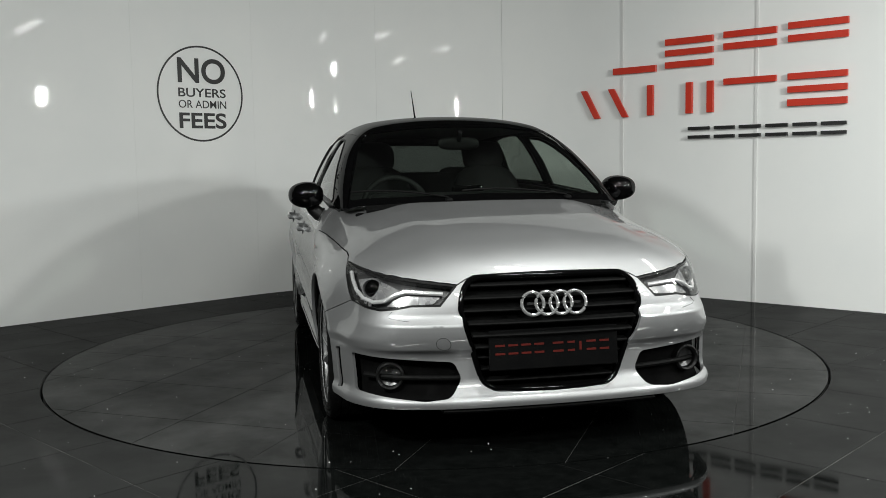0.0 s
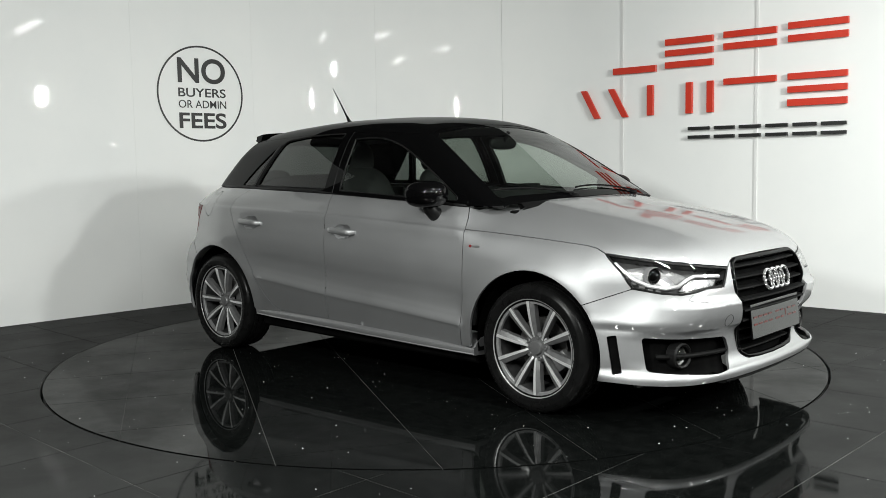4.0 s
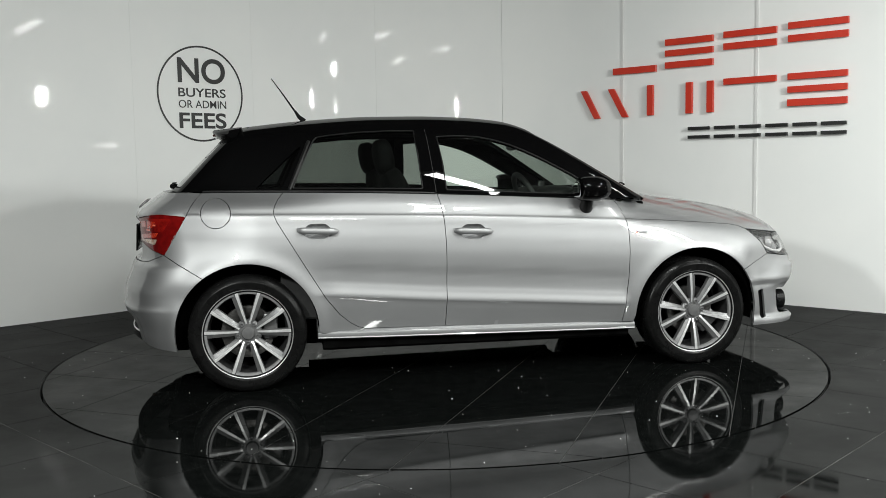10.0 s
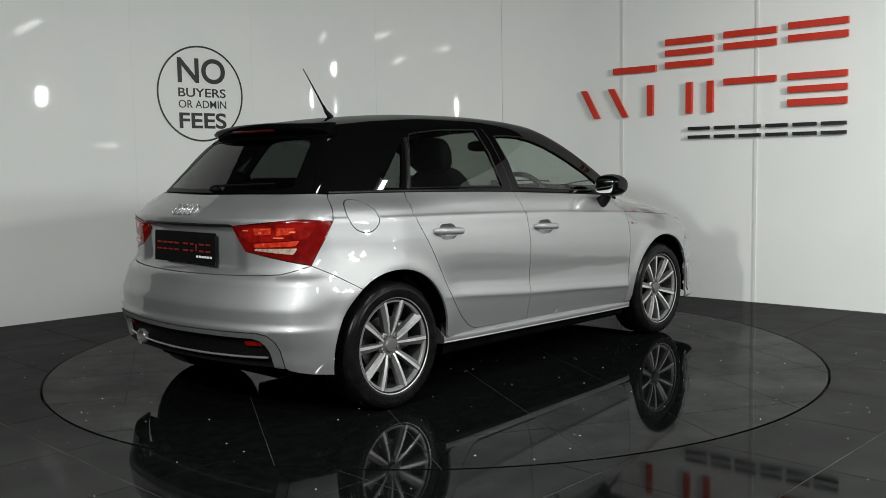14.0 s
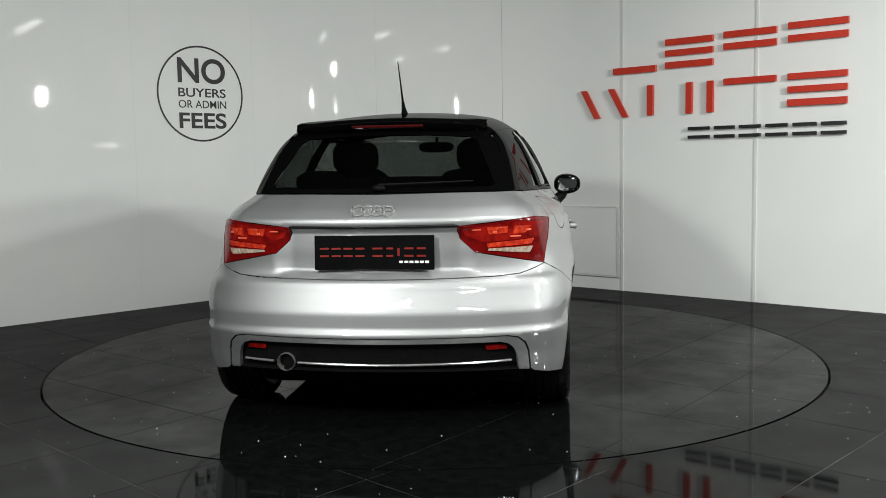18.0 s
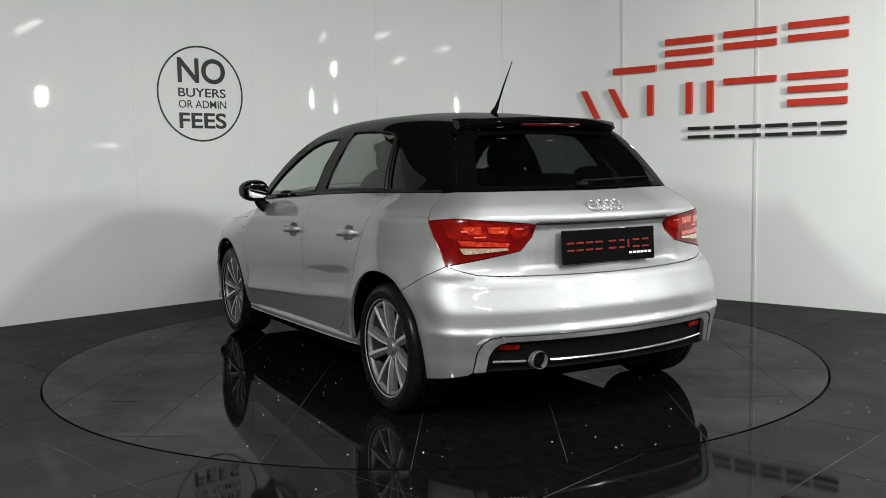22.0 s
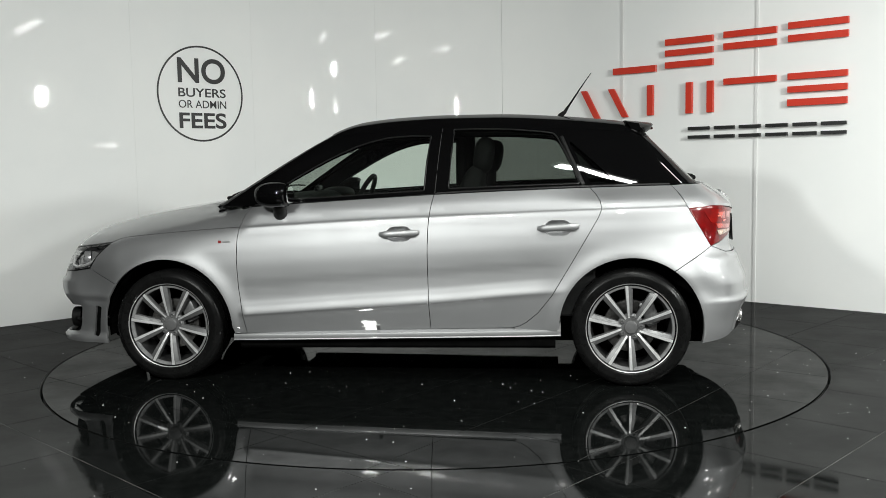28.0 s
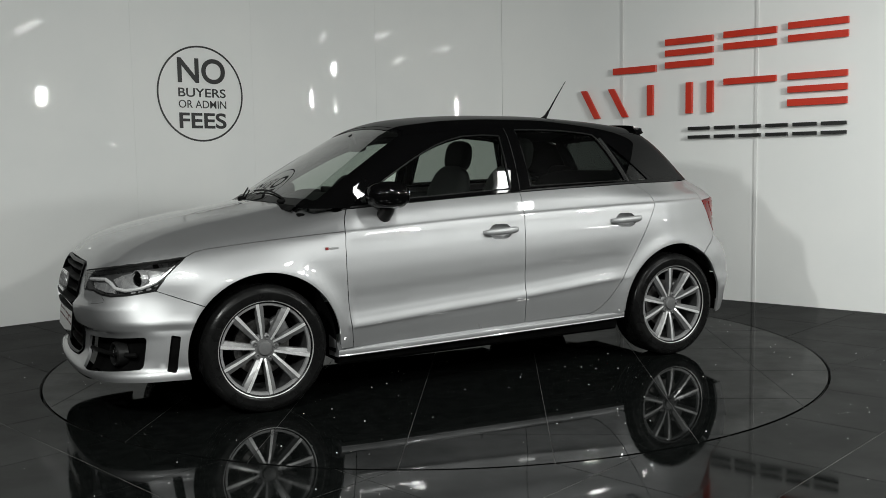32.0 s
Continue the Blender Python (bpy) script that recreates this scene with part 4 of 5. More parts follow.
def build_body():
    for flip in (False, True):
        k = dict(flip=flip, spacing=0.024, edge=0.014)
        # doors
        poly = B_GAP + belt(-0.222, 0.780, 16)[1:-1] + F_GAP[::-1] + line((0.795, 0.262), (-0.203, 0.290), 12)[1:-1]
        d1 = skin("front_door", inset(poly, GAP), SIDE_L, f_low, M_SILVER, car, [cup_outline(CUP_F)], style_lines(-0.2, 0.83), **k)
        door_handle(CUP_F, flip, d1)
        poly = R_GAP + belt(-1.030, -0.222, 14)[1:-1] + B_GAP[::-1] + line((-0.203, 0.290), (-0.630, 0.300), 8)[1:-1]
        d2 = skin("rear_door", inset(poly, GAP), SIDE_L, f_low, M_SILVER, car, [cup_outline(CUP_R)], style_lines(-1.09, -0.2), **k)
        door_handle(CUP_R, flip, d2)
        # rear quarter with the fuel flap
        poly = (R_GAP[::-1] + [(-0.66, 0.285), (-0.86, 0.285)] + arch(-WHEEL_X, 0, REAR_A, n=30) + line(arch(-WHEEL_X, 0, REAR_A)[-1], TL_B, 6)[1:]
                + line(TL_B, TL_A, 6)[1:] + [(-1.505, 0.945), (-1.470, 1.000), (-1.450, 1.021)] + belt(-1.450, -1.030, 10)[1:-1])
        quarter = inset(poly, GAP)
        cap = [ellipse(-1.375, 0.920, 0.077, 0.077, 36)] if flip else []
        q = skin("rear_quarter", quarter, SIDE_L, f_low, M_SILVER, car, cap, style_lines(-1.5, -0.7), **k)
        if flip:
            skin("fuel_flap", ellipse(-1.375, 0.920, 0.073, 0.073, 36), SIDE_L, f_low, M_SILVER, q, flip=True, spacing=0.02)
        # front wing
        a1 = arch(WHEEL_X, FRONT_A, 180, n=34)
        poly = (F_GAP[:6] + [(x, float(Z_CHAR(x))) for x in np.linspace(0.9, 1.48, 9)] + [(1.53, 0.771), HL_TIP, (1.62, 0.713), HL_MID, HL_LOW]
                + line(HL_LOW, a1[0], 5)[1:-1] + a1 + [(0.86, 0.262)])
        wing = skin("front_wing", inset(poly, GAP), SIDE_L, f_low, M_SILVER, car, **k)
        # small side badge
        s = -1 if flip else 1
        p = at_side(0.895, 0.757)
        badge = part("side_badge", box_bm(0.046, 0.003, 0.010, (0.900 - s * 0.010, s * (p[1] + 0.001), 0.757), 0.001, 1), M_SATIN, wing)
        part("red_mark", box_bm(0.016, 0.003, 0.014, (0.900 + s * 0.026, s * (p[1] + 0.001), 0.757), 0.001, 1), M_REDBADGE, badge)
        # sill skirt
        bm = bmesh.new()
        rings = []
        for x in np.linspace(-0.878, 0.872, 24):
            up = 0.034 * (0.87 - x) / 1.75
            e = 0.012 * (abs(x) / 0.87) ** 6
            sec = [(0.70, 0.312), (0.780, 0.300), (0.806, 0.284), (0.824, 0.262), (0.836, 0.254), (0.838, 0.247), (0.834, 0.230), (0.837, 0.225), (0.828, 0.219), (0.70, 0.212)]
            rings.append([bm.verts.new((x, s * (y - e), z + up)) for y, z in sec])
        for a, b in zip(rings, rings[1:]):
            for i in range(len(a)):
                bm.faces.new((a[i], a[(i + 1) % len(a)], b[(i + 1) % len(a)], b[i]))
        bm.faces.new(rings[0]), bm.faces.new(rings[-1][::-1])
        part("sill_skirt", bm, M_SILVER, car, "silver sill skirt", True)
        # black strip added below the sill to darken the floor gap seen there
        bm = bmesh.new()
        rings = []
        for x in np.linspace(-0.85, 0.85, 12):
            up = 0.034 * (0.87 - x) / 1.75
            rings.append([bm.verts.new((x, s * y, z)) for y, z in ((0.70, 0.225 + up), (0.790, 0.219 + up), (0.786, 0.186 + up * 0.4), (0.770, 0.172 + up * 0.4), (0.70, 0.170 + up * 0.4))])
        for a, b in zip(rings, rings[1:]):
            for i in range(5):
                bm.faces.new((a[i], a[(i + 1) % 5], b[(i + 1) % 5], b[i]))
        bm.faces.new(rings[0]), bm.faces.new(rings[-1][::-1])
        part("sill_underside", bm, M_DARK, car, "black plastic strip added under the sill")
        # belt moulding
        pts = [at_side(x, float(Z_BELT(x)) + 0.004) for x in np.linspace(-1.44, 0.79, 50)]
        part("belt_moulding", tube_along([(p[0], s * (p[1] - 0.004), p[2]) for p in pts], 0.0085, 8), M_TRIM, car, "", True)
        # wheel-arch liners
        for cx in (WHEEL_X, -WHEEL_X):
            bm = bmesh.new()
            n = 24
            rr = [[bm.verts.new((cx + r * math.cos(a), s * y, WHEEL_Z + r * math.sin(a))) for a in [radians(-10 + 200 * i / n) for i in range(n + 1)]]
                  for r, y in ((ARCH_R - 0.002, 0.80), (ARCH_R + 0.004, 0.78), (ARCH_R + 0.006, 0.50), (0.05, 0.50))]
            for a, b in zip(rr, rr[1:]):
                for i in range(n):
                    bm.faces.new((a[i], a[i + 1], b[i + 1], b[i]))
            part("arch_liner", bm, M_DARK, car)

    # bonnet
    p3 = NOSE(np.array(HOOD_FRONT))
    edge = [at_side(x, z) for x, z in [(0.780, 0.937), (0.806, 0.89), (0.820, 0.8335)] + [(x, float(Z_CHAR(x))) for x in np.linspace(0.9, 1.48, 9)] + [(1.53, 0.771)]]
    half = [(1.075, 0.0), (1.072, 0.15), (1.045, 0.30), (0.985, 0.47), (0.905, 0.62), (0.83, 0.715)] + [(p[0], p[1]) for p in edge] + [(p[0], p[1]) for p in p3]
    poly = half + [(x, -y) for x, y in reversed(half) if y > 1e-6]
    skin("bonnet", inset(poly, GAP), HOOD, f_low, M_SILVER, car, spacing=0.026, edge=0.014)


def uv(deg, z):
    return (deg / 60, z)


def side_uv(x, z, nose=True):
    p = at_side(x, z)
    return (nose_uv if nose else tail_uv)(*p)


HL_IN_T, HL_IN_B = uv(23.6, 0.680), uv(27.0, 0.602)
HL_POLY = ([side_uv(*HL_TIP), side_uv(1.62, 0.713), side_uv(*HL_MID), side_uv(*HL_LOW)] + [uv(44.5, 0.588), uv(40.0, 0.583), uv(36.5, 0.590), uv(33.0, 0.602)] + [HL_IN_B, HL_IN_T])
HL_TOP = line(HL_POLY[0], HL_IN_T, 8)
HOOD_FRONT = HL_TOP + [uv(21.9, 0.698), uv(19.8, 0.713), uv(12, 0.717), uv(6, 0.719), uv(0, 0.720)]
GRILLE = [uv(18.9, 0.705), uv(20.8, 0.694), uv(21.9, 0.668), uv(22.4, 0.632), uv(22.5, 0.590), uv(18.4, 0.318), uv(17.2, 0.285), uv(14.6, 0.264), uv(8, 0.258), uv(0, 0.256)]
FOG = [uv(49.4, 0.404), uv(40, 0.394), uv(24.6, 0.376), uv(22.8, 0.310), uv(24.8, 0.240), uv(30, 0.232), uv(48.2, 0.258)]
SLOT = [uv(57.6, 0.400), uv(55.2, 0.408), uv(53.8, 0.246), uv(56.2, 0.236)]


def on_nose(deg, z, lift=0.0, m=None):
    p = (m or NOSE)(np.array([uv(deg, z)]))
    return Vector((p + grad(f_low, p) * lift)[0])


def build_nose():
    ends = [side_uv(x, z) for x, z in arch(WHEEL_X, FRONT_A, -16, n=16)]
    half = ([uv(0, 0.2), uv(12, 0.2), uv(24, 0.199), uv(36, 0.199), uv(46, 0.200)] + ends[::-1] + [side_uv(x, z) for x, z in line(arch(WHEEL_X, FRONT_A, 0)[0], HL_LOW, 5)[1:-1]]
            + HL_POLY[3:8] + [HL_IN_B, HL_IN_T, uv(21.9, 0.698), uv(19.8, 0.713)] + GRILLE)
    poly = half + [(-u, v) for u, v in reversed(half) if abs(u) > 1e-6]
    fog, slot = rounded(FOG, 0.02), rounded(SLOT, 0.008)
    rows = [uv(a, z) for a in np.arange(-62, 62.1, 1.25) for z in (0.212, 0.226, 0.242, 0.256, 0.424, 0.437, 0.450, 0.463, 0.476, 0.520, 0.537, 0.552)]
    bumper = skin("front_bumper", inset(poly, GAP), NOSE, f_low, M_SILVER, car, [fog, mirror_uv(fog), slot, mirror_uv(slot)], rows, spacing=0.022, edge=0.012)
    for sgn in (1, -1):
        m = (lambda q: q) if sgn > 0 else mirror_uv
        # fog-lamp intake: dark bowl, two vanes, round lamp
        intake = skin("intake", m(inset(fog, -0.012)), NOSE, f_low, M_DARK, bumper, lift=-0.045, depth=0.0, label="black plastic air intake")
        for z0, z1, a0, a1 in ((0.318, 0.322, 46, 21.0),):
            pts = [on_nose(sgn * (a0 + (a1 - a0) * t), z0 + (z1 - z0) * t - 0.012 * t, -0.018) for t in np.linspace(0, 1, 10)]
            part("vane", tube_along(pts, 0.011, 8), M_PLASTIC, intake, "", True)
        c = on_nose(sgn * 39.0, 0.318, -0.014)
        nrm = Vector(grad(f_low, np.array([c]))[0])
        nrm = (nrm + Vector((1.2, 0, 0))).normalized()
        rot = nrm.to_track_quat("Y", "Z").to_matrix().to_4x4()
        for prof, mt, nm in (([(0.058, -0.04), (0.056, 0.004), (0.050, 0.010), (0.043, 0.004), (0.042, -0.02)], M_TRIM, "fog_bezel"),
                             ([(0.042, -0.012), (0.034, 0.0), (0.018, 0.007), (0.0005, 0.009)], M_LENS, "fog_lens"),
                             ([(0.041, -0.014), (0.026, -0.022), (0.012, -0.028), (0.0005, -0.03)], M_LAMPIN, "fog_reflector")):
            bm = lathe(prof, 28)
            bmesh.ops.transform(bm, matrix=Matrix.Translation(c) @ rot, verts=bm.verts)
            part(nm, bm, mt, intake, "", True)
        skin("side_slot", m(inset(slot, -0.006)), NOSE, f_low, M_DARK, bumper, lift=-0.016, depth=0.0)
        # washer flap, drawn by its joint
        flap = [on_nose(sgn * a, z, 0.0002) for a, z in ((37.2, 0.583), (38.4, 0.563), (37.6, 0.556), (34.4, 0.548), (33.4, 0.547))]
        part("washer_joint", tube_along(flap, 0.0012, 5), M_GAP, bumper)
        # headlamp
        hl = skin("headlight", m(inset(HL_POLY, 0.003)), NOSE, f_low, M_LENS, car, depth=0.0, lift=-0.001, spacing=0.025, edge=0.012, label="clear headlight with chrome inner strip")
        skin("housing", m(inset(HL_POLY, 0.003)), NOSE, f_low, M_LAMPIN, hl, lift=-0.050, depth=-0.046, spacing=0.025, edge=0.012)
        skin("seal", m(HL_POLY), NOSE, f_low, M_TRIM, hl, [m(inset(HL_POLY, 0.007))], lift=-0.0015, spacing=0.05, edge=0.012, depth=0.01)
        c = on_nose(sgn * 46.0, 0.672, -0.044)
        rot = Vector((1.0, sgn * 0.45, 0.05)).to_track_quat("Y", "Z").to_matrix().to_4x4()
        for prof, mt, nm in (([(0.045, -0.02), (0.044, 0.010), (0.041, 0.014), (0.037, 0.008), (0.035, -0.02)], M_BOWL, "projector_ring"),
                             ([(0.036, -0.01), (0.033, 0.006), (0.024, 0.015), (0.010, 0.021), (0.0005, 0.022)], M_GBLACK, "projector_lens")):
            bm = lathe(prof, 28)
            bmesh.ops.transform(bm, matrix=Matrix.Translation(c) @ rot, verts=bm.verts)
            part(nm, bm, mt, hl, "", True)
        # the wave of the daytime light along the outer and lower edge
        path = [(55.5, 0.722), (53.5, 0.690), (51.0, 0.648), (47.5, 0.620), (43.5, 0.613), (40.2, 0.624), (37.8, 0.650), (35.4, 0.663), (31.5, 0.659), (26.6, 0.653)]
        part("light_strip", tube_along([on_nose(sgn * a, z, -0.022) for a, z in path], 0.0085, 8), M_REFLECT, hl, "silvered curved light strip", True)
        lamp = rounded([uv(40.0, 0.603), uv(36.0, 0.608), uv(28.6, 0.618), uv(27.0, 0.645), uv(31.5, 0.649), uv(35.6, 0.652), uv(38.2, 0.632)], 0.006)
        skin("reflector", m(lamp), NOSE, f_low, M_BOWL, hl, lift=-0.036, depth=0.01)
        bowl = rounded([uv(53.2, 0.700), uv(50.6, 0.652), uv(47.0, 0.628), uv(42.6, 0.624), uv(39.4, 0.642), uv(36.8, 0.672), uv(40.0, 0.694), uv(47.0, 0.722)], 0.01)
        skin("lamp_bowl", m(bowl), NOSE, f_low, M_BOWL, hl, lift=-0.044, depth=0.004)
        for k in range(5):
            a = 53.0 - k * 1.9
            z = float(np.interp(a, [44.0, 47.5, 51.0, 54.0], [0.598, 0.603, 0.628, 0.672]))
            skin("led_block", m([uv(a - 0.6, z - 0.006), uv(a + 0.6, z - 0.005), uv(a + 0.6, z + 0.006), uv(a - 0.6, z + 0.005)]), NOSE, f_low, M_BOWL, hl, lift=-0.028, depth=0.004)
    # tow-eye cover
    ring = [on_nose(-26.1 + 1.55 * math.cos(a), 0.457 + 0.026 * math.sin(a), 0.0002) for a in [2 * math.pi * k / 24 for k in range(24)]]
    part("tow_cover_joint", tube_along(ring, 0.0011, 5, closed=True), M_GAP, bumper)
    # grille: back plate, slats, frame
    half = [uv(0, 0.706)] + GRILLE
    poly = half + [(-u, v) for u, v in reversed(half) if abs(u) > 1e-6]
    grille = skin("grille", poly, NOSE, f_low, M_DARK, car, lift=-0.045, depth=-0.03, label="gloss black slatted grille")
    rim = NOSE(np.array(rounded(poly, 0.012)))
    pts = [Vector(p) + Vector((-0.004, 0, 0)) for p in rim]
    part("grille_frame", tube_along(pts, 0.012, 10, closed=True), M_GBLACK, grille, "gloss black grille frame", True)
    for i in range(9):
        z = 0.295 + 0.0475 * i
        w = np.interp(z, [0.26, 0.30, 0.60, 0.64, 0.70], [0.225, 0.285, 0.375, 0.37, 0.31]) - 0.012
        bm = bmesh.new()
        rings = []
        for y in np.linspace(-w, w, 13):
            x = on_nose(math.degrees(math.atan2(y, 0.92)), z, 0.0).x - 0.004
            rings.append([bm.verts.new((x + dx, y, z + dz)) for dx, dz in ((0.0, 0.004), (0.002, -0.001), (-0.002, -0.006), (-0.035, -0.004), (-0.035, 0.010))])
        for a, b in zip(rings, rings[1:]):
            for j in range(5):
                bm.faces.new((a[j], a[(j + 1) % 5], b[(j + 1) % 5], b[j]))
        bm.faces.new(rings[0]), bm.faces.new(rings[-1][::-1])
        part("slat", bm, M_PLASTIC, grille, "", False)
    # emblem of plain rings, plate, lower lip
    emblem = part("emblem", box_bm(0.22, 0.004, 0.01, (0, 0, 0), 0.001, 1), M_TRIM, car, "four plain chrome rings")
    emblem.matrix_basis = pose(2.020, 0, 0.602, -14, 0, 90)
    for i in range(4):
        bm = tube_along([((i - 1.5) * 0.058 + 0.045 * math.cos(a), -0.002, 0.045 * math.sin(a)) for a in [2 * math.pi * k / 32 for k in range(32)]], 0.0068, 8, closed=True)
        part("ring", bm, M_CHROME, emblem, "chrome ring", True)
    plate("front_plate", pose(2.018, 0.0, 0.424, -6, 0, 90), 0.532, 0.158, False, M_PLATEDIM)
    bm = bmesh.new()
    rings = []
    for a in np.linspace(-26, 26, 31):
        p = on_nose(a, 0.215, 0)
        rings.append([bm.verts.new((p.x + dx, p.y, z)) for dx, z in ((-0.02, 0.200), (-0.012, 0.188), (-0.03, 0.176), (-0.10, 0.176), (-0.10, 0.20))])
    for a, b in zip(rings, rings[1:]):
        for j in range(5):
            bm.faces.new((a[j], a[(j + 1) % 5], b[(j + 1) % 5], b[j]))
    bm.faces.new(rings[0]), bm.faces.new(rings[-1][::-1])
    part("lower_lip", bm, M_PLASTIC, car, "black lower lip")


def plate(name, m, w, h, small=True, ink=None):
    """Black show plate with red and white bars for its print."""
    ob = part(name, box_bm(w, 0.008, h, (0, 0, 0), 0.004, 2), M_PLATE, car, "black show plate with red bars")
    ob.matrix_basis = m
    xs = [-0.225, -0.172, -0.119, -0.066, 0.012, 0.066, 0.105, 0.150, 0.205]
    ws = [0.040, 0.040, 0.040, 0.040, 0.044, 0.030, 0.010, 0.040, 0.040]
    for i, (x, wd) in enumerate(zip(xs, ws)):
        for z in ((0.018, -0.014) if i != 6 else (0.002,)):
            part("print_bar", box_bm(wd, 0.0012, 0.008 if i != 6 else 0.034, (x * w / 0.532 + 0.004, -0.0046, z), 0), ink or M_PLATERED, ob)
    for k in range(6 if small else 0):
        part("print_bar", box_bm(0.017, 0.0012, 0.010, (0.118 + k * 0.0225, -0.0046, -0.040), 0), M_PLATEWHITE, ob)


TL_IN_T, TL_IN_B = uv(27.9, 0.885), uv(33.0, 0.772)
TL_TOP = [side_uv(*TL_A, nose=False), uv(51.5, 0.917), uv(47.0, 0.913), TL_IN_T]
TL_OUT = [side_uv(x, z, False) for x, z in line(TL_B, TL_A, 5)]
TL_POLY = TL_OUT + TL_TOP[1:] + [uv(29.2, 0.83), TL_IN_B]


def build_tail():
    low = [side_uv(*TL_B, nose=False), uv(49.0, 0.690), uv(45.0, 0.674), uv(38.0, 0.667), uv(29.0, 0.664), uv(15, 0.661), uv(0, 0.660)]
    outer = [side_uv(x, z, False) for x, z in ((-1.450, 1.021), (-1.470, 1.000), (-1.505, 0.945), TL_A)]
    half = [uv(0, 1.022), uv(15, 1.024), uv(30, 1.026), uv(45, 1.026), uv(56, 1.026)] + outer + TL_TOP[1:] + [uv(29.2, 0.83), TL_IN_B] + low
    poly = half + [(-u, v) for u, v in reversed(half) if abs(u) > 1e-6]
    gate = skin("tailgate", inset(poly, GAP), TAIL, f_low, M_SILVER, car, spacing=0.024, edge=0.012)
    ends = [side_uv(x, z, False) for x, z in arch(-WHEEL_X, REAR_A, 193, n=16)]
    dif = [uv(45.8, 0.262), uv(44.6, 0.345), uv(43.2, 0.385), uv(41.0, 0.412), uv(38.0, 0.421), uv(20, 0.418), uv(0, 0.416)]
    half = low[::-1] + [side_uv(x, z, False) for x, z in line(TL_B, arch(-WHEEL_X, REAR_A, 193)[0], 6)[1:-1]] + ends + [uv(58, 0.225), uv(52, 0.235), uv(47, 0.250)] + dif
    poly = half + [(-u, v) for u, v in reversed(half) if abs(u) > 1e-6]
    bumper = skin("rear_bumper", inset(poly, GAP), TAIL, f_low, M_SILVER, car, spacing=0.022, edge=0.012)
    # diffuser with grey frame, bright strip, fog lamps and tail pipe
    din = [uv(0, 0.262), uv(20, 0.262), uv(40, 0.262)] + dif
    poly = din + [(-u, v) for u, v in reversed(din) if abs(u) > 1e-6]
    diff = skin("diffuser", inset(poly, 0.003), TAIL, f_low, M_PLASTIC, car, lift=-0.030, depth=-0.028, label="black rear diffuser insert")
    n_in = [uv(42.6, 0.262), uv(41.6, 0.330), uv(40.4, 0.362), uv(38.8, 0.383), uv(36.5, 0.393), uv(20, 0.392), uv(0, 0.390)]
    band = dif + [(-u, v) for u, v in reversed(dif) if abs(u) > 1e-6]
    inner = n_in + [(-u, v) for u, v in reversed(n_in) if abs(u) > 1e-6]
    skin("diffuser_frame", [(u * 0.995, v - 0.003) for u, v in band] + inner[::-1], TAIL, f_low, M_SATIN, diff, lift=-0.003, depth=0.02, edge=0.012, label="satin grey frame")
    for a0, a1 in ((40.5, 31.5), (24.0, -40.5)):
        pts = [on_nose(a0 + (a1 - a0) * t, 0.303 - 0.012 * (1 - abs((a0 + (a1 - a0) * t) / 40) ** 2), -0.014, TAIL) for t in np.linspace(0, 1, 24)]
        part("bright_strip", tube_along(pts, 0.0055, 8), M_CHROME, diff, "bright metal strip", True)
    for sgn in (1, -1):
        fog = rounded([uv(sgn * 38.5, 0.372), uv(sgn * 33.0, 0.368), uv(sgn * 33.5, 0.350), uv(sgn * 39.0, 0.352)], 0.005)
        skin("rear_fog_lamp", fog, TAIL, f_low, M_TAILRED, diff, lift=-0.018, depth=0.012, label="red rear fog lamp")
    c = on_nose(27.4, 0.300, 0.0, TAIL)
    bm = lathe([(0.030, 0.16), (0.034, 0.02), (0.038, 0.0), (0.040, 0.004), (0.041, 0.012), (0.041, 0.17)], 28)
    bmesh.ops.transform(bm, matrix=Matrix.Translation((c.x + 0.002, c.y, c.z)) @ Matrix.Rotation(radians(-90), 4, "Z"), verts=bm.verts)
    pipe = part("tail_pipe", bm, M_PIPE, car, "polished steel tail pipe", True)
    bm = lathe([(0.031, 0.05), (0.0005, 0.06)], 20)
    bmesh.ops.transform(bm, matrix=Matrix.Translation((c.x + 0.002, c.y, c.z)) @ Matrix.Rotation(radians(-90), 4, "Z"), verts=bm.verts)
    part("pipe_bore", bm, M_DARK, pipe)
    # tail lamps
    for sgn in (1, -1):
        m = (lambda q: q) if sgn > 0 else mirror_uv
        tl = skin("tail_light", m(inset(TL_POLY, 0.003)), TAIL, f_low, M_TAILDARK, car, lift=0.001, spacing=0.025, edge=0.012, label="red tail light with clear lower chamber")
        up = rounded([uv(55.6, 0.895), uv(52.8, 0.830), uv(35.5, 0.812), uv(30.6, 0.842), uv(29.8, 0.872), uv(45.0, 0.898)], 0.012)
        skin("red_chamber", m(up), TAIL, f_low, M_TAILRED, tl, lift=0.0035, depth=0.003, spacing=0.025)
        hi = rounded([uv(49.5, 0.880), uv(47.6, 0.850), uv(43.8, 0.846), uv(44.2, 0.884)], 0.006)
        skin("lamp_block", m(hi), TAIL, f_low, M_TAILBRIGHT, tl, lift=0.0045, depth=0.002)
        hi = rounded([uv(42.5, 0.882), uv(42.2, 0.852), uv(37.0, 0.846), uv(36.2, 0.878)], 0.006)
        skin("lamp_block", m(hi), TAIL, f_low, M_TAILBRIGHT, tl, lift=0.0045, depth=0.002)
        bar = rounded([uv(50.6, 0.824), uv(49.4, 0.800), uv(36.6, 0.790), uv(36.2, 0.808)], 0.006)
        skin("red_bar", m(bar), TAIL, f_low, M_TAILBRIGHT, tl, lift=0.004, depth=0.003)
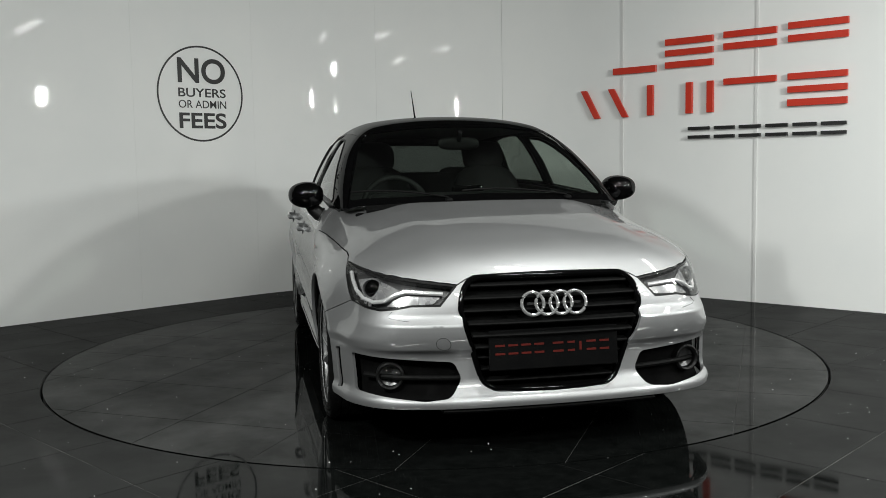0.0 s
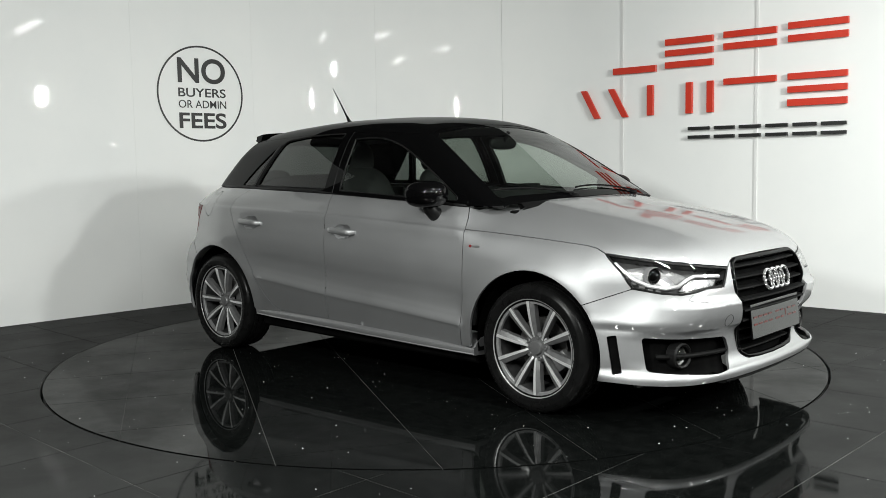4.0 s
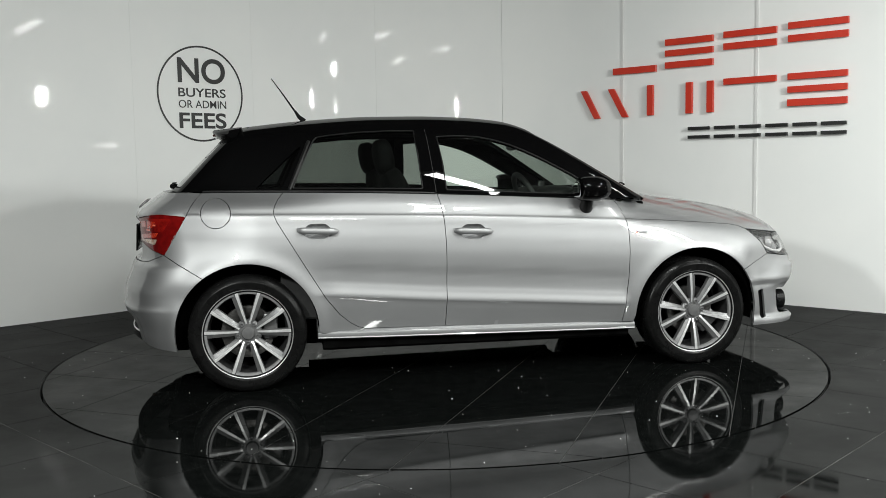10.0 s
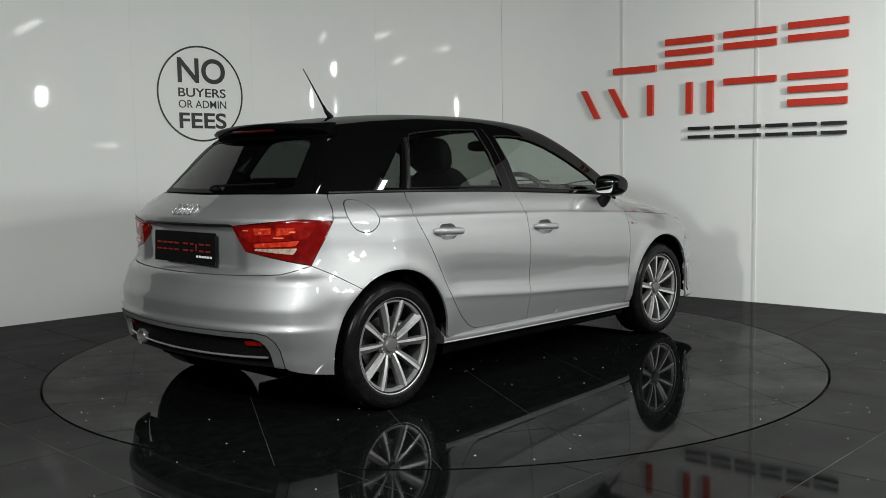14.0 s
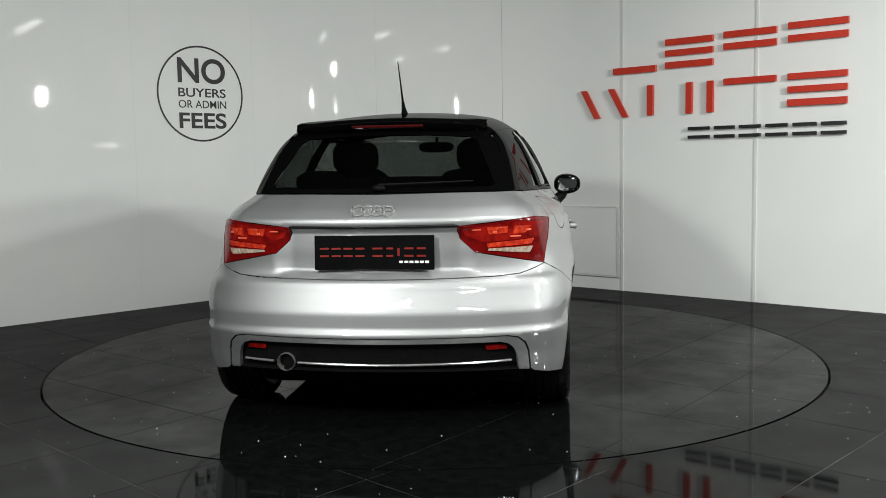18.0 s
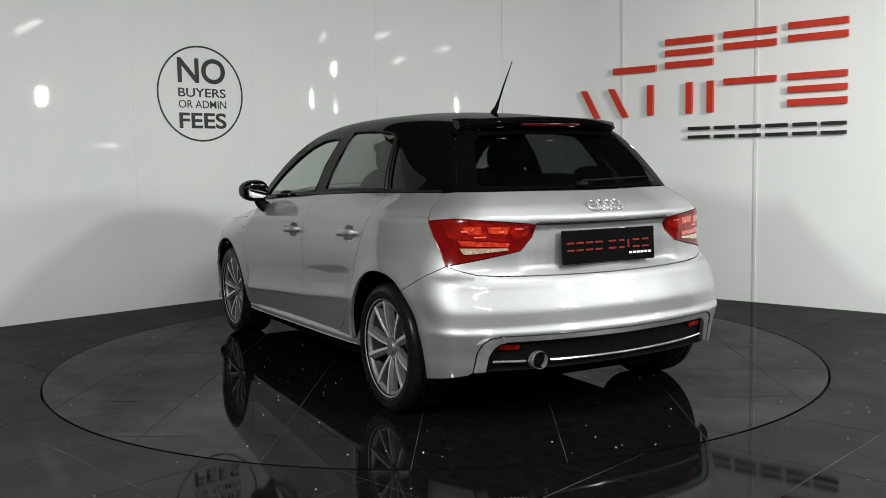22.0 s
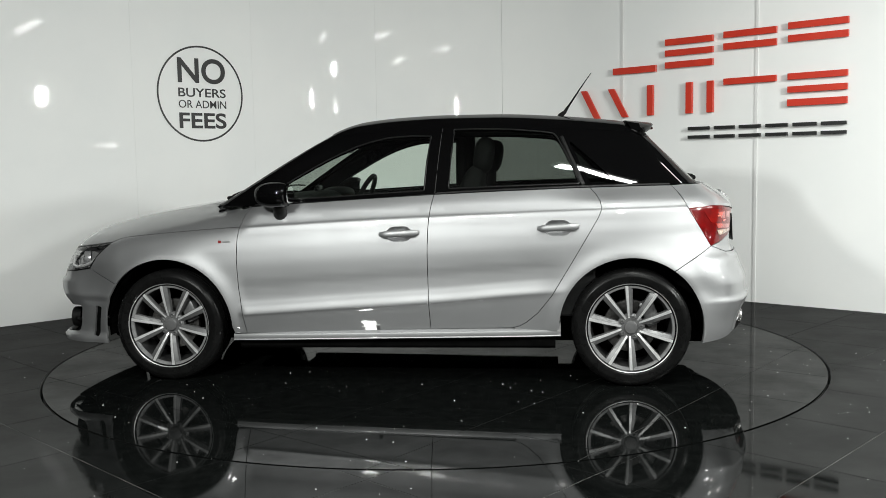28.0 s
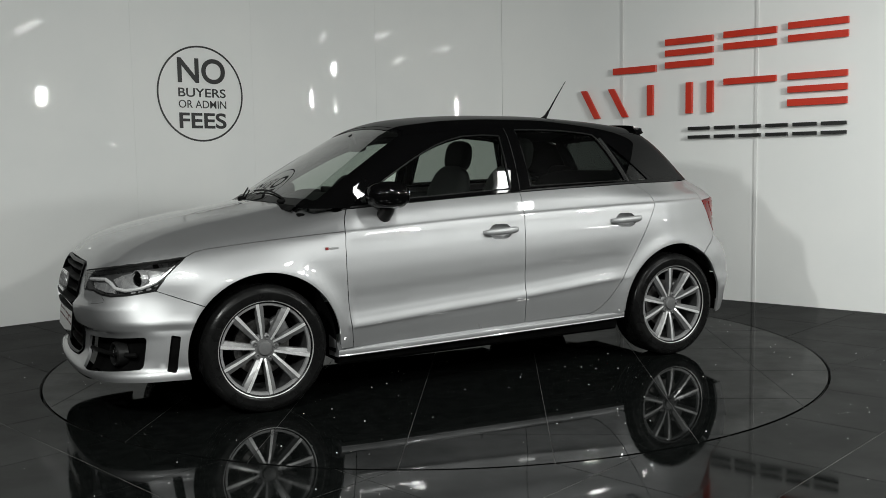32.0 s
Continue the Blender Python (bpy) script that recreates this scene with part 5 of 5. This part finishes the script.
        clear = rounded([uv(50.0, 0.790), uv(48.8, 0.762), uv(45.0, 0.766), uv(36.5, 0.778), uv(36.8, 0.786)], 0.006)
        skin("clear_chamber", m(clear), TAIL, f_low, M_AMBER, tl, lift=0.0045, depth=0.003)
        # small pale red patches paint the glints on the lens
        for a, z, w, h in ((48.6, 0.862, 0.9, 0.004), (46.0, 0.870, 0.5, 0.007), (40.2, 0.872, 1.3, 0.004), (38.6, 0.858, 0.6, 0.005), (33.4, 0.868, 1.2, 0.003), (44.5, 0.836, 1.6, 0.003)):
            skin("lamp_glint", m([uv(a - w, z - h), uv(a + w, z - h), uv(a + w, z + h), uv(a - w, z + h)]), TAIL, f_low, M_GLINT, tl, lift=0.0052, depth=0.001)
        for a in np.linspace(41.5, 47.5, 5):
            h = 0.003 + (a - 41) * 0.0016
            skin("lens_rib", m([uv(a - 0.22, 0.777 - h), uv(a + 0.22, 0.777 - h), uv(a + 0.22, 0.785), uv(a - 0.22, 0.785)]), TAIL, f_low, M_AMBER, tl, lift=0.0056, depth=0.001)
        edge = [(p[0], sgn * p[1], p[2]) for p in TAIL(np.array(rounded(inset(TL_POLY, 0.002), 0.006)))]
        part("lens_rim", tube_along(edge, 0.003, 6, closed=True), M_TAILDARK, tl, "", True)
    # boot handle strip, emblem, plate
    pts = [on_nose(a, 0.886, -0.006, TAIL) for a in np.linspace(-28, 28, 30)]
    part("handle_strip", tube_along(pts, 0.008, 8), M_TRIM, gate, "black boot handle strip", True)
    p = TAIL(np.array([uv(0, 0.952)]))
    n = Vector(grad(f_low, p)[0])
    emblem = part("emblem", box_bm(0.16, 0.003, 0.006, (0, 0, 0), 0.001, 1), M_CHROME, gate, "four plain chrome rings")
    q = Matrix((Vector((0, -1, 0)), -n, Vector((0, -1, 0)).cross(-n))).transposed().to_4x4()
    emblem.matrix_basis = Matrix.Translation(Vector(p[0]) + n * 0.004) @ q
    for i in range(4):
        bm = tube_along([((i - 1.5) * 0.0425 + 0.031 * math.cos(a), 0, 0.031 * math.sin(a)) for a in [2 * math.pi * k / 28 for k in range(28)]], 0.0052, 8, closed=True)
        part("ring", bm, M_CHROME, emblem, "chrome ring", True)
    plate("rear_plate", pose(-1.823, -0.008, 0.776, -3, 0, -90), 0.525, 0.150)


def build_cabin_shell():
    ws3 = SCREEN(np.array(WS_SIDE))
    rs3 = REARWIN(np.array(RS_SIDE))
    top3 = SCREEN(np.array(WS_TOP))
    # windscreen and rear screen
    half = WS_LOW[::-1][:-1] + WS_SIDE + WS_TOP[1:]
    poly = sym(half)
    skin("windscreen", inset(poly, 0.002), SCREEN, f_top, M_GLASSW, car, depth=0.0, lift=-0.003, spacing=0.04, label="green tinted windscreen")
    skin("windscreen_band", poly, SCREEN, f_top, M_GBLACK, car, [inset(sym([(0, 1.005)] + [(0.60, 0.990), (0.655, 0.982)] + line((0.672, 0.988), (0.548, 1.305), 6) + [(0.515, 1.326), (0.25, 1.353), (0.0, 1.359)]), 0.0)], spacing=0.04, depth=0.006, lift=-0.0015)
    half = [(0.0, 1.03), (0.3, 1.03), (0.5, 1.03)] + RS_SIDE + RS_TOP[1:]
    poly = sym(half)
    skin("rear_screen", inset(poly, 0.002), REARWIN, f_top, M_GLASSB, car, depth=0.0, lift=-0.003, spacing=0.04, label="dark tinted rear screen")
    hole = sym([(0.0, 1.048), (0.3, 1.048), (0.49, 1.05)] + line((0.515, 1.06), (0.425, 1.258), 6) + [(0.39, 1.280), (0.2, 1.290), (0.0, 1.292)])
    skin("rear_screen_band", poly, REARWIN, f_top, M_GBLACK, car, [hole], spacing=0.04, depth=0.006, lift=-0.0015)
    # roof
    edge = [roll_uv(p) for p in top3]
    u0 = edge[0][1]
    n = 20
    line_l = [(edge[0][0] + (-1.345 - edge[0][0]) * k / n, u0 + (0.70 - u0) * min(1, k / 6)) for k in range(1, n + 1)]
    half = [(x, u) for x, u in reversed(edge)] + line_l
    poly = half + [(x, 4 - u) for x, u in reversed(half) if u < 1.999]
    skin("roof", inset(poly, 0.0015), ROLL, f_top, M_GBLACK, car, spacing=0.035, edge=0.02, label="gloss black roof")
    # side frames with window openings
    front = [(-0.168, 1.012), (-0.176, 1.16), (-0.190, 1.300), (-0.08, 1.304), (0.04, 1.297), (0.14, 1.275), (0.22, 1.249), (0.30, 1.214), (0.37, 1.180), (0.46, 1.131), (0.54, 1.086), (0.62, 1.036), (0.690, 0.990), (0.700, 0.972), (0.680, 0.966), (0.3, 0.987)]
    rear = [(-0.980, 1.036), (-0.962, 1.085), (-0.905, 1.205), (-0.862, 1.285), (-0.842, 1.304), (-0.78, 1.314), (-0.62, 1.329), (-0.45, 1.335), (-0.312, 1.334), (-0.305, 1.2), (-0.298, 1.021), (-0.6, 1.029)]
    quarter = [(-1.172, 1.038), (-1.08, 1.125), (-0.985, 1.212), (-0.935, 1.256), (-0.928, 1.250), (-0.965, 1.18), (-1.028, 1.05), (-1.042, 1.036)]
    for flip in (False, True):
        sd = [roll_uv(p) for p in ws3]
        rd = [roll_uv(p) for p in rs3]
        low = [roll_uv(p) for p in SIDE_T(np.array([(x, float(Z_BELT(x)) + 0.004) for x in np.linspace(-1.50, 0.76, 30)]))]
        top = [(x, u) for x, u in line_l if x > rd[-1][0]]
        poly = sd + top + rd[::-1] + [q for q in low if q[0] > rd[0][0] + 0.01 and q[0] < sd[0][0] - 0.01]
        holes = [rounded(side_to_roll(q), 0.012) for q in (front, rear, quarter)]
        frame_ob = skin("side_frame", inset(poly, 0.0015), ROLL, f_top, M_GBLACK, car, holes, spacing=0.03, edge=0.014, depth=0.02, flip=flip, label="gloss black window frame and pillars")
        for q, mt, nm in ((holes[0], M_GLASSF, "front_window"), (holes[1], M_GLASSR, "rear_window"), (holes[2], M_GLASSB, "quarter_window")):
            skin(nm, q, ROLL, f_top, mt, frame_ob, lift=-0.006, depth=0.0, spacing=0.05, edge=0.02, flip=flip)
        s = -1 if flip else 1
        # slim trims round the openings and the door-frame joint behind the middle pillar
        for q in holes[:2]:
            pts = [(p[0], s * p[1], p[2]) for p in ROLL(np.array(q))]
            part("window_seal", tube_along(pts, 0.0045, 6, closed=True), M_TRIM, frame_ob, "", True)
        bm = tube_along([(p[0], s * p[1], p[2]) for p in SIDE_T(np.array(line((-0.998, 1.03), (-0.885, 1.283), 8)))], 0.011, 8)
        part("pillar_trim", bm, M_TRIM, frame_ob, "satin black pillar trim", True)
        bm = tube_along([(p[0], s * (p[1] - 0.001), p[2]) for p in SIDE_T(np.array(line((-0.226, 1.0), (-0.248, 1.34), 8)))], 0.0022, 6)
        part("door_joint", bm, M_GAP, frame_ob)
    # spoiler over the rear screen
    bm = bmesh.new()
    rings = []
    for y in np.linspace(-0.462, 0.462, 25):
        t = abs(y) / 0.462
        zr = float(ROLL(np.array([[-1.24, 2 - math.degrees(math.asin(min(0.99, abs(y) / 0.70))) / 45]]))[0][2])
        zt = 1.364 - 0.030 * t ** 2 - 0.006 * t ** 8
        th = 1 - 0.55 * t ** 6
        xt = -1.405 + 0.05 * t ** 2 + 0.04 * t ** 8
        sec = [(-1.235, zr + 0.003), (-1.30, zr * 0.5 + zt * 0.5 + 0.006), (xt + 0.01, zt + 0.003), (xt, zt - 0.006), (xt + 0.006, zt - 0.022 * th), (xt + 0.03, zt - 0.044 * th), (-1.27, zt - 0.058 * th)]
        rings.append([bm.verts.new((x, y, z)) for x, z in sec])
    for a, b in zip(rings, rings[1:]):
        for j in range(7):
            bm.faces.new((a[j], a[(j + 1) % 7], b[(j + 1) % 7], b[j]))
    bm.faces.new(rings[0]), bm.faces.new(rings[-1][::-1])
    sp = part("roof_spoiler", bm, M_GBLACK, car, "gloss black roof spoiler", True)
    part("brake_light", tube_along([(-1.392, y, 1.332) for y in np.linspace(-0.17, 0.17, 8)], 0.007, 6), M_BRAKE, sp, "dark red high brake light", True)
    # aerial
    aer = part("aerial", tube_along([(-0.875, 0, 1.415), (-0.885, 0, 1.428), (-0.905, 0, 1.445), (-0.925, 0, 1.478)], 0.019, 10, taper=0.007), M_PLASTIC, car, "black roof aerial", True)
    part("aerial_rod", tube_along([(-0.925, 0, 1.475), (-0.99, 0, 1.572), (-1.058, 0, 1.668)], 0.006, 8, taper=0.0022), M_PLASTIC, aer, "", True)


def build_mirrors():
    for s in (1, -1):
        bm = blob(0.225, 0.178, 0.136, (0.018, 0, 0), 2.5, 28, 16)
        for v in bm.verts:
            v.co.x += 0.05 * (v.co.y * s / 0.11) * -0.25
            v.co.z *= 1.0 - 0.16 * max(0, v.co.y * s / 0.11)
            if v.co.x < -0.045:
                v.co.x = -0.045 + (v.co.x + 0.045) * 0.2
        bmesh.ops.translate(bm, vec=(0.585, s * 0.862, 1.003), verts=bm.verts)
        mir = part("door_mirror", bm, M_GBLACK, car, "gloss black door mirror", True)
        part("mirror_glass", blob(0.006, 0.128, 0.086, (0.523, s * 0.862, 1.002), 3.5, 20, 10), M_MIRROR, mir, "mirror glass", True)
        bm = tube_along([(0.60, s * 0.775, 0.895), (0.60, s * 0.80, 0.905), (0.595, s * 0.825, 0.93), (0.59, s * 0.845, 0.965)], 0.040, 14, taper=0.030)
        part("mirror_base", bm, M_TRIM, mir, "", True)


def build_wipers():
    for y0, y1 in ((0.42, -0.12), (-0.20, -0.66)):
        pts = [SCREEN(np.array([[y0 + (y1 - y0) * t, 0.985 + 0.035 * math.sin(t * 2.2)]]))[0] + np.array([0.006, 0, 0.005]) for t in np.linspace(0, 1, 12)]
        w = part("wiper", tube_along(pts, 0.005, 6), M_PLASTIC, car, "black windscreen wiper", True)
        p = pts[0]
        part("wiper_pivot", blob(0.05, 0.04, 0.025, (p[0] + 0.01, p[1], p[2] - 0.014), 2.4, 12, 8), M_PLASTIC, w, "", True)
    bm = bmesh.new()
    rings = []
    for y in np.linspace(-0.60, 0.60, 27):
        p = SCREEN(np.array([[y, float(np.interp(abs(y), [0, 0.2, 0.4, 0.6, 0.69], [0.975, 0.973, 0.968, 0.958, 0.945])) + 0.006]]))[0]
        rings.append([bm.verts.new((p[0] + dx, y, p[2] + dz)) for dx, dz in ((-0.01, -0.002), (0.02, -0.012), (0.045, -0.030), (0.02, -0.05))])
    for a, b in zip(rings, rings[1:]):
        for j in range(4):
            bm.faces.new((a[j], a[(j + 1) % 4], b[(j + 1) % 4], b[j]))
    part("cowl", bm, M_PLASTIC, car, "black windscreen cowl", True)
    base = REARWIN(np.array([[0.0, 1.052]]))[0]
    w = part("rear_wiper", blob(0.05, 0.06, 0.032, (base[0] - 0.016, 0.0, base[2] - 0.004), 2.4, 14, 8), M_PLASTIC, car, "black rear wiper", True)
    pts = [REARWIN(np.array([[-0.42 * t, 1.050 + 0.012 * t]]))[0] + np.array([-0.016, 0, 0.012]) for t in np.linspace(0, 1, 10)]
    part("wiper_arm", tube_along(pts, 0.007, 6, taper=0.004), M_PLASTIC, w, "", True)


def build_wheels():
    def tyre_bm():
        prof = [(0.218, -0.092), (0.235, -0.104), (0.265, -0.108), (0.288, -0.100), (0.298, -0.088), (0.3015, -0.070)]
        for g in (-0.052, -0.018, 0.018, 0.052):
            prof += [(0.302, g - 0.0045), (0.295, g - 0.004), (0.295, g + 0.004), (0.302, g + 0.0045)]
        prof += [(0.3015, 0.070), (0.298, 0.088), (0.288, 0.100), (0.272, 0.1065), (0.268, 0.1085), (0.262, 0.1075), (0.245, 0.1065), (0.235, 0.104), (0.226, 0.098), (0.218, 0.092)]
        return lathe(prof, 72)

    for x, s, phase in ((WHEEL_X, 1, 25), (WHEEL_X, -1, 49), (-WHEEL_X, 1, 21), (-WHEEL_X, -1, 1)):
        # alloy rim: barrel and outer flange
        bm = lathe([(0.232, 0.092), (0.2335, 0.098), (0.231, 0.101), (0.226, 0.099), (0.222, 0.090), (0.219, 0.086)], 72)
        place = pose(x, s * 0.738, WHEEL_Z, 0, phase, 0) if s > 0 else pose(x, s * 0.738, WHEEL_Z, 0, -phase, 180)
        wheel = part("wheel", bm, M_LIP, car, "machined alloy wheel with five pairs of spokes", True)
        wheel.matrix_basis = place
        part("flange", lathe([(0.2225, 0.0905), (0.218, 0.0895), (0.207, 0.088), (0.2045, 0.083), (0.2040, 0.074)], 64), M_FLANGE, wheel, "grey rim flange", True)
        part("barrel", lathe([(0.2055, 0.076), (0.200, 0.05), (0.195, 0.02), (0.192, -0.06), (0.205, -0.095)], 48), M_BARREL, wheel, "", True)
        part("tyre", tyre_bm(), M_RUBBER, wheel, "black low-profile tyre", True)
        for k in range(10):
            a, side = radians(72 * (k // 2)), (1 if k % 2 else -1)
            d, t = Vector((math.sin(a), 0, math.cos(a))), Vector((math.cos(a), 0, -math.sin(a))) * side
            # each pair parts from the hub; a bright flat along its inner side, a grey slope outside
            way = (d + t * 0.325).normalized()
            across = Vector((way.z, 0, -way.x)) * side
            bm = bmesh.new()
            rows = []
            for r, w, y in ((0.034, 0.0105, 0.060), (0.060, 0.0128, 0.071), (0.10, 0.0150, 0.081), (0.15, 0.0172, 0.088), (0.19, 0.0190, 0.0912), (0.228, 0.0205, 0.0920)):
                c = d * 0.045 + t * 0.0125 + way * (r - 0.045)
                rows.append([bm.verts.new(c + across * (w * u) + Vector((0, y + dy, 0))) for u, dy in ((-1, -0.004), (-0.85, 0.0), (-0.08, 0.0), (1.05, -0.011), (1.15, -0.036), (-1.0, -0.036))])
            for p, q in zip(rows, rows[1:]):
                for j in range(6):
                    bm.faces.new((p[j], p[(j + 1) % 6], q[(j + 1) % 6], q[j]))
            bm.faces.new(rows[0]), bm.faces.new(rows[-1][::-1])
            sp = part("spoke", bm, M_ALLOY, wheel)
            sp.data.materials.append(M_ALLOYD)
            for f in sp.data.polygons:
                if f.index % 6 != 1:
                    f.material_index = 1
        part("hub", lathe([(0.072, 0.040), (0.070, 0.058), (0.060, 0.066), (0.034, 0.064), (0.034, 0.05)], 32), M_ALLOYD, wheel, "", True)
        part("centre_cap", lathe([(0.0345, 0.055), (0.0335, 0.072), (0.030, 0.076), (0.016, 0.0775), (0.0005, 0.078)], 28), M_ALLOYD, wheel, "grey centre cap", True)
        for k in range(5):
            a = radians(72 * k + 36)
            bm = lathe([(0.011, 0.05), (0.011, 0.068), (0.008, 0.071), (0.007, 0.062), (0.0005, 0.061)], 12)
            bmesh.ops.translate(bm, vec=(0.052 * math.sin(a), 0, 0.052 * math.cos(a)), verts=bm.verts)
            part("wheel_bolt", bm, M_ALLOYD, wheel, "", True)
        part("brake_disc", lathe([(0.06, 0.005), (0.07, 0.012), (0.135, 0.012), (0.137, 0.008), (0.137, -0.012), (0.07, -0.012)], 40), M_STEEL, wheel, "steel brake disc", True)
        cal = bmesh.new()
        box_bm(0.075, 0.07, 0.13, (-0.115, 0.005, 0.03), 0.012, 2, bm=cal)
        part("brake_caliper", cal, M_ALLOYD, wheel, "", True)
        part("brake_drum", lathe([(0.196, -0.065), (0.10, -0.07), (0.0005, -0.07)], 32), M_DARK, wheel)


def build_interior():
    def seat(y):
        st = part("front_seat", blob(0.50, 0.48, 0.20, (-0.02, y, 0.53), 3.2, 24, 12), M_SEAT, car, "dark cloth front seat")
        st.data.polygons.foreach_set("use_smooth", [True] * len(st.data.polygons))
        part("backrest", blob(0.15, 0.47, 0.66, (-0.335, y, 0.82), 3.0, 24, 16, (0, -16, 0)), M_SEAT, st, "", True)
        part("headrest", blob(0.11, 0.27, 0.205, (-0.455, y, 1.195), 2.8, 20, 12, (0, -10, 0)), M_SEAT, st, "", True)
        for dy in (-0.06, 0.06):
            part("headrest_post", tube_along([(-0.43, y + dy, 1.06), (-0.45, y + dy, 1.14)], 0.006, 6), M_CHROME, st, "", True)
    seat(0.36), seat(-0.36)
    bench = part("rear_bench", blob(0.48, 1.22, 0.20, (-0.86, 0, 0.55), 3.4, 28, 10), M_SEAT, car, "dark cloth rear bench", True)
    part("backrest", blob(0.16, 1.22, 0.56, (-1.16, 0, 0.82), 3.6, 28, 14, (0, -18, 0)), M_SEAT, bench, "", True)
    for y in (0.36, -0.36):
        part("headrest", blob(0.09, 0.25, 0.11, (-1.262, y, 1.072), 2.8, 18, 10, (0, -12, 0)), M_SEAT, bench, "", True)
    dash = part("dashboard", blob(0.52, 1.36, 0.26, (0.74, 0, 0.86), 3.2, 30, 12, (0, 8, 0)), M_CABIN, car, "dark plastic dashboard", True)
    part("binnacle", blob(0.20, 0.34, 0.10, (0.57, -0.36, 0.965), 2.6, 18, 10), M_CABIN, dash, "", True)
    part("screen_pod", box_bm(0.02, 0.17, 0.10, (0.60, 0.0, 0.985), 0.008, 2), M_GBLACK, dash, "", True)
    part("console", blob(0.9, 0.24, 0.26, (0.20, 0, 0.50), 3.2, 18, 10), M_CABIN, dash, "", True)
    sw = part("steering_wheel", tube_along([(0.41 - 0.08 * math.sin(a), -0.36 + 0.18 * math.cos(a), 0.915 + 0.165 * math.sin(a)) for a in [2 * math.pi * k / 36 for k in range(36)]], 0.016, 10, closed=True), M_CABIN, car, "dark steering wheel", True)
    part("wheel_boss", blob(0.06, 0.15, 0.13, (0.425, -0.36, 0.912), 2.6, 16, 10), M_CABIN, sw, "", True)
    for a in (0, 180, 270):
        d = (-0.08 * math.sin(radians(a)), 0.18 * math.cos(radians(a)), 0.165 * math.sin(radians(a)))
        part("wheel_spoke", tube_along([(0.42, -0.36, 0.912), (0.41 + d[0], -0.36 + d[1], 0.915 + d[2])], 0.012, 8), M_CABIN, sw, "", True)
    rv = part("rear_view_mirror", blob(0.035, 0.235, 0.072, (0.405, 0, 1.262), 3.0, 20, 10), M_TRIM, car, "black rear-view mirror", True)
    part("mirror_stem", tube_along([(0.42, 0, 1.275), (0.45, 0, 1.325)], 0.012, 8), M_TRIM, rv)
    # parcel shelf, floor pan, door linings, bulkhead
    part("parcel_shelf", box_bm(0.36, 1.16, 0.03, (-1.40, 0, 0.985), 0.006), M_CABIN, car)
    part("floor_pan", box_bm(3.40, 1.02, 0.11, (0.02, 0, 0.225), 0.03), M_DARK, car, "black underbody")
    part("floor_pan", box_bm(1.70, 1.46, 0.09, (0.0, 0, 0.215), 0.03), M_DARK, car)
    part("bulkhead", box_bm(0.04, 1.30, 0.60, (0.98, 0, 0.62), 0.01), M_DARK, car)
    part("boot_lining", box_bm(0.04, 1.05, 0.60, (-1.62, 0, 0.60), 0.01), M_DARK, car)
    for s in (1, -1):
        part("door_lining", box_bm(1.86, 0.03, 0.62, (-0.13, s * 0.715, 0.655), 0.012), M_CABIN, car)
        part("quarter_lining", box_bm(0.46, 0.03, 0.30, (-1.28, s * 0.66, 0.84), 0.012), M_CABIN, car)
    skin("headlining", [(0.28, 0.75), (0.28, 3.25), (-1.25, 3.25), (-1.25, 0.75)], ROLL, f_top, M_LINER, car, lift=-0.03, depth=0.0, spacing=0.08)


build_body()
build_nose()
build_tail()
build_cabin_shell()
build_mirrors()
build_wipers()
build_wheels()
build_interior()


# ---- motion: turntable and car turn together ----
def turn_angle(t):
    k = [0.035, -0.267, -0.269, -0.128, -0.125, -0.143, -0.046, 0.025, -0.075, -0.198, -0.170, -0.072, -0.034, -0.181, -0.377, -0.582, -0.925]
    i = min(int(t / 2), 15)
    return -78.576 + 8.9579 * t + k[i] + (k[i + 1] - k[i]) * (t / 2 - i)


def motions():
    times = [float(t) for t in range(0, 33, 2)]
    walk(turntable, [(t, pose(0, 0, 0, 0, 0, turn_angle(t))) for t in times])
    walk(car, [(t, pose(0, 0, 0, 0, 0, turn_angle(t)) @ pose(0.1057, 0.0434, 0)) for t in times])


def scatter_specks():
    """Tiny pale crumbs lying on the tiles, on the turntable and round it."""
    rng = random.Random(7)
    for name, parent, count, r0, r1 in (("crumbs", turntable, 330, 0.3, 2.2), ("crumbs", floor, 420, 2.3, 4.6)):
        v, f = [], []
        for _ in range(count):
            a, r = rng.uniform(0, 2 * math.pi), math.sqrt(rng.uniform(r0 ** 2, r1 ** 2))
            x, y, q = r * math.cos(a), r * math.sin(a), 0.0007 + 0.0026 * rng.random() ** 2
            b = len(v)
            v += [(x - q, y - q * 0.7, 0.0003), (x + q, y - q, 0.0003), (x + q * 0.8, y + q, 0.0003), (x - q, y + q * 0.8, 0.0003), (x, y, q * 1.3)]
            f += [(b, b + 1, b + 4), (b + 1, b + 2, b + 4), (b + 2, b + 3, b + 4), (b + 3, b, b + 4)]
        tagged(mesh_ob(name, v, f, M_PLATEWHITE, parent), kind="stuff")


scatter_specks()
lay_floor()
lay_turntable()
motions()
